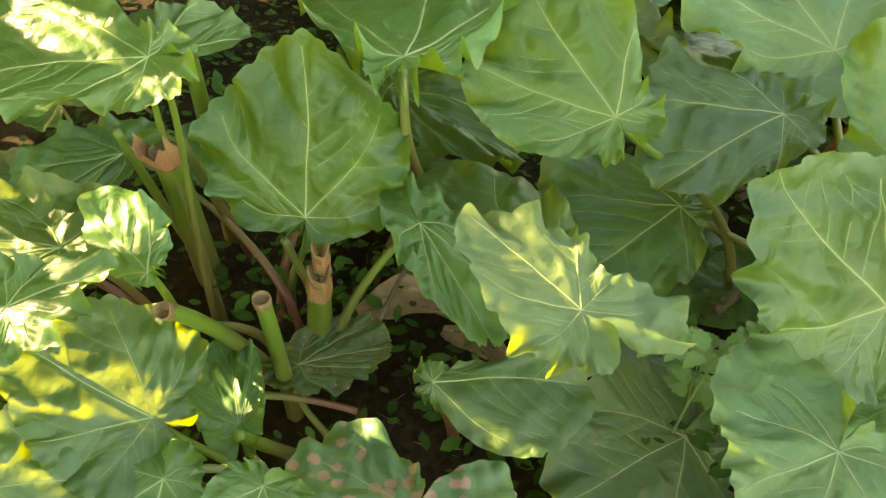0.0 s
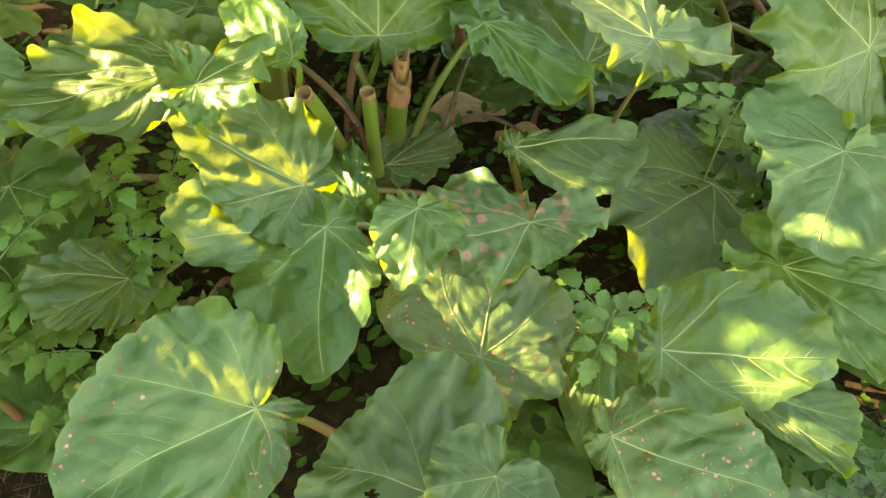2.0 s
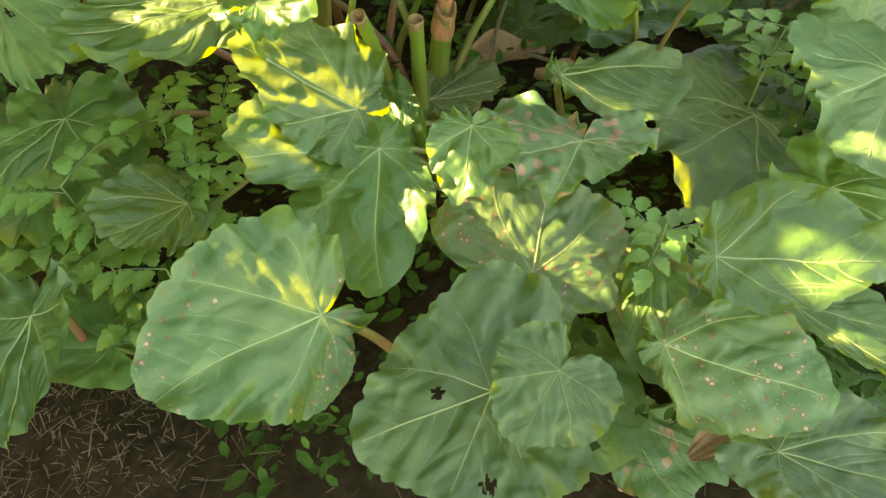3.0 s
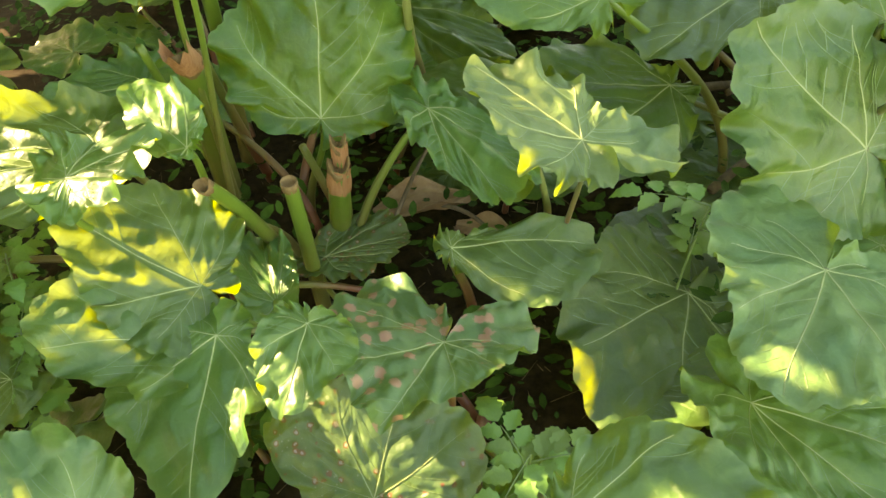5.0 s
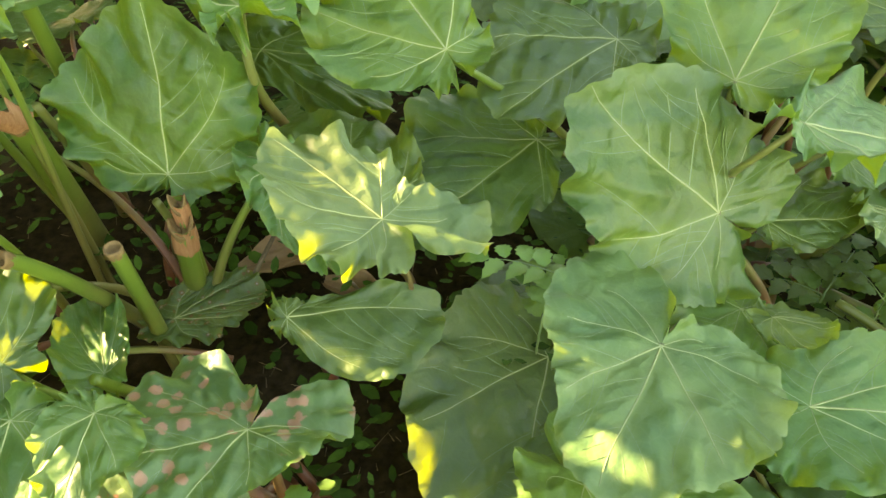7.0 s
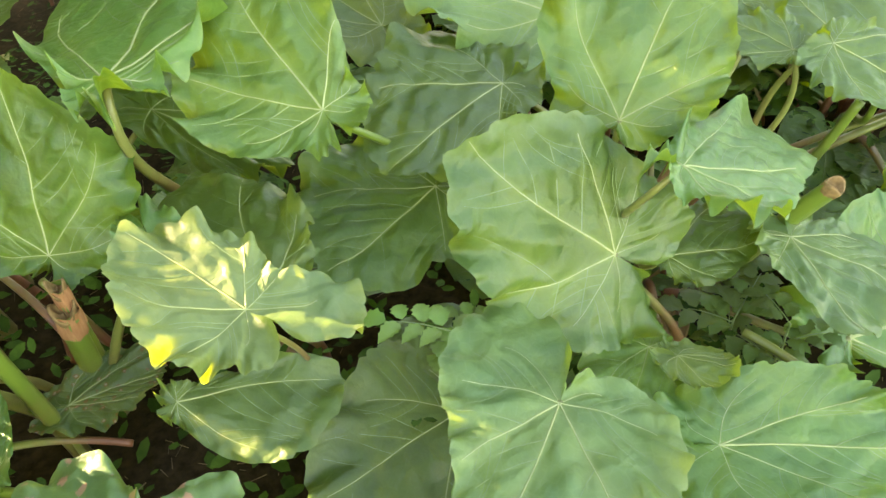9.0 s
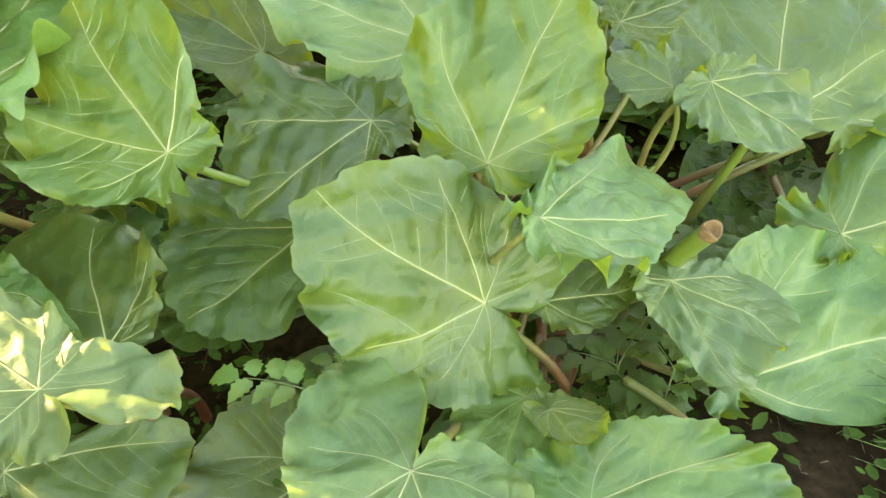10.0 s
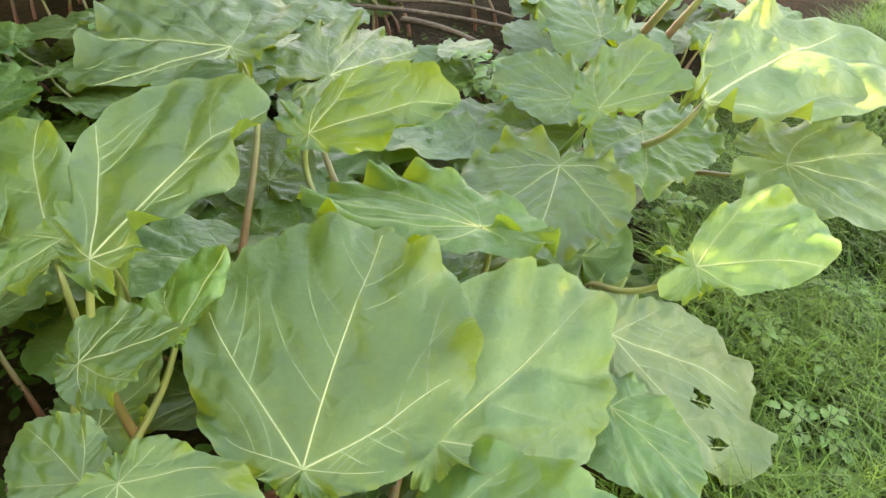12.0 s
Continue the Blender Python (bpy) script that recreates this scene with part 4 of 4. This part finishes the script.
stub(PA, (-0.212, 0.875, 0.315), (-0.25, 0.91, 0.0), 0.021, "thick green stub with a ragged dry top", 0.7, sheath=4)
stub(PA, (-0.206, 0.885, 0.362), (-0.235, 0.93, 0.0), 0.015, "green stub with a ragged brown tip", 0.8, sheath=5)
stub(PA, (-0.284, 0.757, 0.380), (-0.285, 0.80, 0.0), 0.0145, "slender green hollow stub")
stub(PA, (-0.390, 0.657, 0.470), (-0.33, 0.86, 0.1), 0.013, "leaning green stub with a brown end", 0.2)
stub(PA, (-0.462, 0.982, 0.495), (-0.53, 1.18, 0.0), 0.026, "thick green stub with a torn brown husk", 0.4, True)
stub(PB, (1.108, 0.760, 0.425), (1.00, 0.92, 0.0), 0.017, "green stub cut open and dried at the end", 0.25)


def loose_stalk(plant, pts, r0, r1, material, label=""):
    root = np.array(plant.location)
    path = bezier([np.array(p) - root for p in pts], 18)
    v, f, al = tube(path, np.linspace(r0, r1, 18), 10, 0.05)
    ob = link_mesh("stalk", v, f, material, plant, label)
    fractions(ob, "along", al)
    return ob


loose_stalk(PA, ((-0.57, 1.06, 0.49), (-0.55, 1.09, 0.3), (-0.50, 1.14, 0.0)), 0.009, 0.011, STALK_GREEN, "pale yellow-green stalk")
loose_stalk(PA, ((-0.46, 1.06, 0.47), (-0.46, 1.13, 0.28), (-0.44, 1.24, 0.0)), 0.009, 0.014, STALK, "brown-red stalk")
loose_stalk(PA, ((-0.43, 1.12, 0.66), (-0.46, 1.22, 0.4), (-0.50, 1.30, 0.0)), 0.015, 0.021, STALK_GREEN, "thick pale green stalk")
loose_stalk(PA, ((-0.30, 1.02, 0.26), (-0.27, 1.02, 0.15), (-0.24, 1.03, 0.0)), 0.009, 0.012, STALK, "red stalk")
loose_stalk(PF, ((-0.38, 0.745, 0.13), (-0.27, 0.75, 0.14), (-0.15, 0.73, 0.10)), 0.008, 0.007, STALK, "pinkish red lying stalk")
loose_stalk(PF, ((-0.31, 0.58, 0.27), (-0.30, 0.62, 0.18), (-0.27, 0.70, 0.0)), 0.010, 0.014, STALK_GREEN, "bent pale stalk")
loose_stalk(PB, ((0.95, 0.66, 0.20), (1.02, 0.57, 0.20), (1.12, 0.46, 0.12)), 0.010, 0.008, STALK, "tan lying stalk")
loose_stalk(PC, ((1.37, 1.06, 0.36), (1.33, 1.07, 0.22), (1.25, 1.10, 0.0)), 0.011, 0.013, STALK_GREEN, "pale stalk")
loose_stalk(PC, ((1.56, 1.12, 0.26), (1.42, 1.14, 0.20), (1.22, 1.20, 0.02)), 0.010, 0.012, STALK, "tan pink stalk")
loose_stalk(PC, ((1.60, 1.20, 0.20), (1.45, 1.22, 0.16), (1.25, 1.27, 0.02)), 0.009, 0.011, STALK, "tan stalk")
loose_stalk(PB, ((1.12, 1.58, 0.55), (1.08, 1.53, 0.40), (1.02, 1.42, 0.0)), 0.011, 0.014, STALK_GREEN, "tan green stalk")


def dead_stalk(a, b, r, label):
    e = thing("dead_stalk", a, label, "dead stalk", "dry stalks on the soil")
    a, b = np.array(a), np.array(b)
    path = bezier((np.zeros(3), (b - a) * 0.5 + (0.02, 0.03, 0.05), b - a), 14)
    v, f, _ = tube(path, np.linspace(r, r * 0.7, 14), 8, 0.08)
    link_mesh("dry_stem", v, f, STRAW, e)


loose_stalk(PD, ((3.15, 2.95, 0.50), (3.10, 3.05, 0.3), (2.95, 3.15, 0.0)), 0.016, 0.024, STALK, "thick red stalk")
loose_stalk(PD, ((3.35, 3.05, 0.45), (3.28, 3.10, 0.3), (3.10, 3.15, 0.0)), 0.015, 0.022, STALK, "red-brown stalk")
loose_stalk(PD, ((2.95, 3.00, 0.55), (2.96, 3.05, 0.3), (2.90, 3.10, 0.0)), 0.020, 0.026, STALK_GREEN, "thick yellow-green stalk")
dead_stalk((1.83, 3.89, 0.15), (2.75, 3.34, 0.13), 0.014, "long dry tan stalk lying on the soil")
dead_stalk((2.12, 3.64, 0.15), (2.47, 3.10, 0.14), 0.018, "thick dry pinkish stalk lying on the soil")
dead_stalk((2.11, 3.90, 0.15), (2.68, 3.63, 0.13), 0.012, "thin dry stalk lying beside others")
dead_stalk((-0.03, 0.98, 0.10), (0.12, 0.84, 0.05), 0.006, "thin dry stem on dark litter")
dead_stalk((-0.12, 0.90, 0.14), (-0.02, 1.14, 0.16), 0.005, "thin grey stem leaning over litter")
dead_stalk((0.60, 1.00, 0.06), (0.95, 1.22, 0.05), 0.012, "reddish brown dry stalk on the soil")
dead_stalk((0.70, 1.42, 0.05), (1.05, 1.28, 0.05), 0.015, "reddish brown dry stalk under leaves")
dead_stalk((0.76, 1.36, 0.07), (1.00, 1.40, 0.04), 0.010, "brown dry stalk under leaves")


def withered_leaf(at, size, turn, label):
    """A dry leaf, folded and crumpled on the litter."""
    e = thing("withered_leaf", at, label, "dead leaf", "withered leaves on the soil")
    rng = np.random.default_rng(int(abs(at[0]) * 1000 + 7))
    n, m = 22, 26
    verts = []
    for i in range(n):
        s = i / (n - 1)
        for k in range(m):
            a = k / (m - 1) * 2 - 1
            w = math.sin(math.pi * min(0.97, s * 0.93 + 0.05)) ** 0.7
            x = (s - 0.5) * size
            y = a * w * size * 0.36 * (1 - 0.35 * abs(a))
            z = size * (0.20 * abs(a) ** 1.5 * w + 0.05 * math.sin(9 * s + 4 * a) * abs(a) + 0.03 * noise.noise((x * 30, y * 30, at[0] * 9)) + 0.02 * math.cos(16 * a))
            verts.append((x, y, z))
    rot = Matrix.Rotation(radians(turn), 3, "Z")
    verts = [rot @ Vector(v) for v in verts]
    faces = [(i * m + k, i * m + k + 1, (i + 1) * m + k + 1, (i + 1) * m + k) for i in range(n - 1) for k in range(m - 1)]
    link_mesh("dry_blade", verts, faces, DRY, e)


withered_leaf((-0.06, 1.00, 0.08), 0.22, 10, "crumpled brown withered leaf on dark litter")
withered_leaf((0.08, 0.91, 0.06), 0.16, -30, "torn tan withered leaf on dark litter")
withered_leaf((0.90, 0.80, 0.05), 0.14, 60, "orange-brown withered leaf at the plant's foot")
withered_leaf((0.97, 0.92, 0.04), 0.16, -10, "red-brown withered leaf at the plant's foot")
withered_leaf((0.10, -0.02, 0.06), 0.12, 20, "brown withered leaf under spotted leaves")
withered_leaf((0.95, 1.36, 0.04), 0.20, 35, "rust-brown withered leaf beneath the stalks")
withered_leaf((2.95, 3.2, 0.08), 0.40, 120, "large red-brown withered leaf at the bed's end")


# ---- weeds ----
def weed(at, height, leaves, size, label, lean=(0.0, 0.0), seed=1, material=None):
    """A soft weed: a stem with leaves of five to seven toothed leaflets."""
    e = thing("weed", (at[0], at[1], 0.0), label, "weed", "weeds between the rhubarb")
    rng = np.random.default_rng(seed)
    top = np.array([lean[0], lean[1], height])
    stem = bezier((np.zeros(3) - (0, 0, 0.01), np.array([0, 0, height * 0.6]), top), 12)
    v, f, _ = tube(stem, np.linspace(0.0032, 0.0016, 12), 7, 0.0)
    link_mesh("stem", v, f, WEED_STEM, e)
    for q in range(leaves):
        b = stem[-1 - int(q * 8 / max(leaves, 1))]
        az = q * 2.4 + rng.uniform(-0.4, 0.4) + seed
        out = np.array([math.cos(az), math.sin(az), rng.uniform(0.05, 0.45)])
        ln = size * rng.uniform(1.5, 2.3)
        rach = bezier((b, b + out * ln * 0.6, b + out * ln + np.array([0, 0, -0.2 * ln])), 9)
        v, f, _ = tube(rach, np.linspace(0.0015, 0.0008, 9), 5)
        lf = link_mesh("weed_leaf", v, f, WEED_STEM, e)
        spots = [(8, 0.0)] + [(i, s) for i in (6, 3) for s in (1.0, -1.0)] + ([(1, 1.0), (1, -1.0)] if size > 0.035 else [])
        for i, s in spots:
            t = rach[min(i + 1, 8)] - rach[i - 1]
            t /= np.linalg.norm(t)
            side = np.cross(t, (0, 0, 1.0))
            side /= np.linalg.norm(side)
            d = t * (1.0 if s == 0 else 0.55) + side * s * 0.85
            d /= np.linalg.norm(d)
            w = np.cross(d, (0, 0, 1.0))
            w /= np.linalg.norm(w)
            up = np.cross(w, d)
            l = size * (1.25 if s == 0 else 1.0) * rng.uniform(0.85, 1.1)
            vv, ff = [], []
            m = 10
            for k in range(m):
                u = k / (m - 1)
                hw = l * 0.30 * math.sin(math.pi * u ** 0.75) ** 0.9 * (1.0 + (0.22 if k % 2 else -0.10)) + 0.0003
                c = rach[i] + d * (0.12 + u) * l + up * (0.10 * math.sin(3 * u) - 0.16 * u * u) * l
                vv += [c - w * hw + up * hw * 0.25, c - up * 0.0006, c + w * hw + up * hw * 0.25]
            for k in range(m - 1):
                o = 3 * k
                ff += [(o, o + 1, o + 4, o + 3), (o + 1, o + 2, o + 5, o + 4)]
            lo = link_mesh("leaflet", vv, ff, material or WEED, lf)
            fractions(lo, "near_vein", [0.0, 0.6, 0.0] * m)
    return e


weed((0.41, 0.67), 0.33, 3, 0.050, "bright green weed with pinnate leaves between rhubarb leaves", (0.02, 0.0), 3)
weed((0.54, 0.79), 0.24, 4, 0.040, "small bright green weed in a gap", (0.01, 0.0), 4)
weed((-0.82, 0.70), 0.30, 6, 0.045, "leafy green weed beside the rhubarb", (0.03, 0.02), 5)
weed((-0.74, 0.57), 0.26, 6, 0.040, "feathery green weed beside the rhubarb", (0.0, 0.0), 6)
weed((-0.95, 0.55), 0.28, 6, 0.055, "broad-leaved green weed at the bed's edge", (0.0, -0.02), 7)
weed((-0.90, 0.44), 0.22, 5, 0.045, "bright young weed at the bed's edge", (0.0, 0.0), 8)
weed((-0.77, 0.36), 0.22, 4, 0.052, "light green weed with toothed leaflets", (0.0, 0.0), 9)
weed((0.06, 0.26), 0.29, 6, 0.042, "bright green weed among spotted rhubarb leaves", (0.0, 0.0), 10)
weed((2.60, 1.98), 0.14, 5, 0.045, "weed with toothed leaves at the grass edge", (0.0, 0.0), 12)
weed((0.98, 0.73), 0.15, 5, 0.055, "green weed with broad leaflets on the soil, darkened as in shade", (0.0, 0.0), 13, WEED_SHADE)
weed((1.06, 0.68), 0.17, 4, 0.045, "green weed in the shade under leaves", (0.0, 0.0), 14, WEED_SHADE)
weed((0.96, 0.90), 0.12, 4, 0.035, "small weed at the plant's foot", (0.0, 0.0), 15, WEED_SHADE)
weed((1.28, 0.98), 0.16, 6, 0.050, "weed darkened as in shade under the stalks", (0.0, 0.0), 16, WEED_SHADE)
weed((1.42, 1.00), 0.14, 5, 0.050, "weed darkened as in shade beside the pale stalks", (0.0, 0.0), 17, WEED_SHADE)
weed((-0.70, 0.78), 0.22, 5, 0.040, "green weed behind sunlit leaves", (0.0, 0.0), 18)
weed((2.55, 1.15), 0.06, 6, 0.034, "silvery green weed in the grass", (0.0, 0.0), 19)
weed((2.75, 1.35), 0.06, 5, 0.032, "grey-green weed in the grass", (0.0, 0.0), 20)
weed((2.62, 1.48), 0.07, 6, 0.036, "low clover-like weed in the grass", (0.0, 0.0), 23)
weed((2.82, 1.12), 0.06, 6, 0.034, "low green weed among grass blades", (0.0, 0.0), 24)
weed((2.95, 1.52), 0.07, 6, 0.038, "toothed weed among grass blades", (0.0, 0.0), 25)
weed((2.48, 0.98), 0.06, 5, 0.034, "small grey-green weed in the grass", (0.0, 0.0), 26)
weed((2.30, 2.85), 0.25, 6, 0.060, "weed with toothed leaves beside dry stalks", (0.0, 0.0), 21)
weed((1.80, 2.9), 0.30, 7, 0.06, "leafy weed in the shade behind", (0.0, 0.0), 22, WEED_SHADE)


# ---- grass, straw and litter ----


def grass_field():
    rng = np.random.default_rng(21)
    verts, faces = [], []
    count = 0
    while count < 62000:
        y = rng.uniform(-0.5, 5.0)
        x = grass_edge(y) + abs(rng.normal(0, 1.0)) * 0.9 - 0.06
        if x > 5.0 or noise.noise((x * 3.1, y * 3.1, 4)) < rng.uniform(-0.6, 0.25):
            continue
        count += 1
        h = rng.uniform(0.05, 0.24) * (0.8 + 0.6 * noise.noise((x * 2, y * 2, 9)))
        a = rng.uniform(0, 6.28)
        broad = rng.random() < 0.3
        bend = rng.uniform(0.4, 1.3) * h * (0.6 if broad else 1.0)
        w = rng.uniform(0.0035, 0.0075) if broad else rng.uniform(0.0016, 0.0034)
        if broad:
            h *= 0.6
        dx, dy = math.cos(a), math.sin(a)
        o = len(verts)
        for s in (0.0, 0.55, 1.0):
            cx, cy, cz = x + dx * bend * s * s, y + dy * bend * s * s, h * s * (1.05 - 0.35 * s) - 0.01
            hw = w * ((0.35, 1.0, 0.05)[int(s * 2)] if broad else 1 - s) + 0.0002
            verts += [(cx - dy * hw, cy + dx * hw, cz), (cx + dy * hw, cy - dx * hw, cz)]
        faces += [(o, o + 1, o + 3, o + 2), (o + 2, o + 3, o + 5, o + 4)]
    ob = link_mesh("grass", verts, faces, GRASS)
    tagged(ob, "rough green grass beside the rhubarb bed", "grass", kind="stuff")


def lawn():
    ys = np.concatenate([(-300.0, -60.0, -15.0, -6.0), np.linspace(-3.0, 9.0, 121), (15.0, 60.0, 300.0)])
    n = 60
    verts = []
    for y in ys:
        e = grass_edge(y)
        for i in range(n):
            x = e + (i / (n - 1)) ** 1.6 * 9.0 + max(0.0, i - 54) ** 3 * 2.0 + (0.05 * noise.noise((y * 6, 1, 1)) if i == 0 else 0)
            near = x < 6 and -3 <= y <= 9
            h = (0.030 * noise.noise((x * 2.2, y * 2.2, 0)) + 0.020 * noise.noise((x * 9, y * 9, 3))) if near else 0.0
            verts.append((x, y, h + (0.012 if i else -0.03)))
    faces = [(j * n + i, j * n + i + 1, (j + 1) * n + i + 1, (j + 1) * n + i) for j in range(len(ys) - 1) for i in range(n - 1)]
    tagged(link_mesh("lawn", verts, faces, LAWN), "mossy ground under the grass beside the bed", "lawn", kind="structure")


def ground_cover():
    """Seedlings and small weeds that cover the soil between the stalks."""
    rng = np.random.default_rng(77)
    verts, faces = [], []
    for _ in range(20000):
        x, y = rng.uniform(-1.5, 3.0), rng.uniform(0.0, 3.6)
        if x > grass_edge(y) - 0.02 or noise.noise((x * 3, y * 3, 2)) < rng.uniform(-0.5, 0.3):
            continue
        if x < -0.72 and y < 0.42:
            continue
        az, ln = rng.uniform(0, 6.28), rng.uniform(0.007, 0.026)
        c = np.array([x, y, rng.uniform(0.01, 0.05 if x > 1.0 and y < 1.1 else 0.14)])
        d = np.array([math.cos(az), math.sin(az), rng.uniform(-0.5, 0.5)])
        w = np.array([-math.sin(az), math.cos(az), rng.uniform(-0.3, 0.3)])
        o = len(verts)
        verts += [c - d * ln, c - d * ln * 0.3 + w * ln * 0.5, c + d * ln * 0.5 + w * ln * 0.42, c + d * ln, c + d * ln * 0.5 - w * ln * 0.42, c - d * ln * 0.3 - w * ln * 0.5, c - (0, 0, ln * 0.15)]
        faces += [(o, o + 1, o + 6), (o + 1, o + 2, o + 6), (o + 2, o + 3, o + 6), (o + 3, o + 4, o + 6), (o + 4, o + 5, o + 6), (o + 5, o, o + 6)]
    tagged(link_mesh("ground_cover", verts, faces, SEEDLING), "small green seedlings covering the shaded soil", "seedlings", kind="stuff")


def litter():
    rng = np.random.default_rng(33)
    verts, faces = [], []
    for _ in range(6500):
        k = rng.random()
        if k < 0.2:
            x, y = rng.normal(-0.95, 0.22), rng.normal(0.22, 0.20)
        elif k < 0.32:
            x, y = rng.normal(0.42, 0.15), rng.normal(0.02, 0.10)
        else:
            x, y = rng.uniform(-1.2, 3.2), rng.uniform(-0.2, 4.2)
        z = 0.012 + 0.03 * noise.noise((x * 2.2, y * 2.2, 0)) + rng.uniform(0, 0.02)
        l, w, a = rng.uniform(0.006, 0.022) * rng.choice((1.0, 1.0, 1.6, 3.0)), rng.uniform(0.0005, 0.0013), rng.uniform(0, 6.28)
        dx, dy, dz = math.cos(a) * l, math.sin(a) * l, rng.uniform(-0.25, 0.25) * l
        px, py = -math.sin(a) * w, math.cos(a) * w
        o = len(verts)
        verts += [(x - px, y - py, z), (x + px, y + py, z), (x + dx + px * 0.5, y + dy + py * 0.5, z + dz), (x + dx - px * 0.5, y + dy - py * 0.5, z + dz), (x + dx * 0.5, y + dy * 0.5, z + dz * 0.5 + w * 1.4)]
        faces += [(o, o + 1, o + 4), (o + 1, o + 2, o + 4), (o + 2, o + 3, o + 4), (o + 3, o, o + 4)]
    tagged(link_mesh("straw_litter", verts, faces, STRAW), "dry straw and stems scattered over the soil", "litter", kind="stuff")


lawn()
ground_cover()
grass_field()
litter()
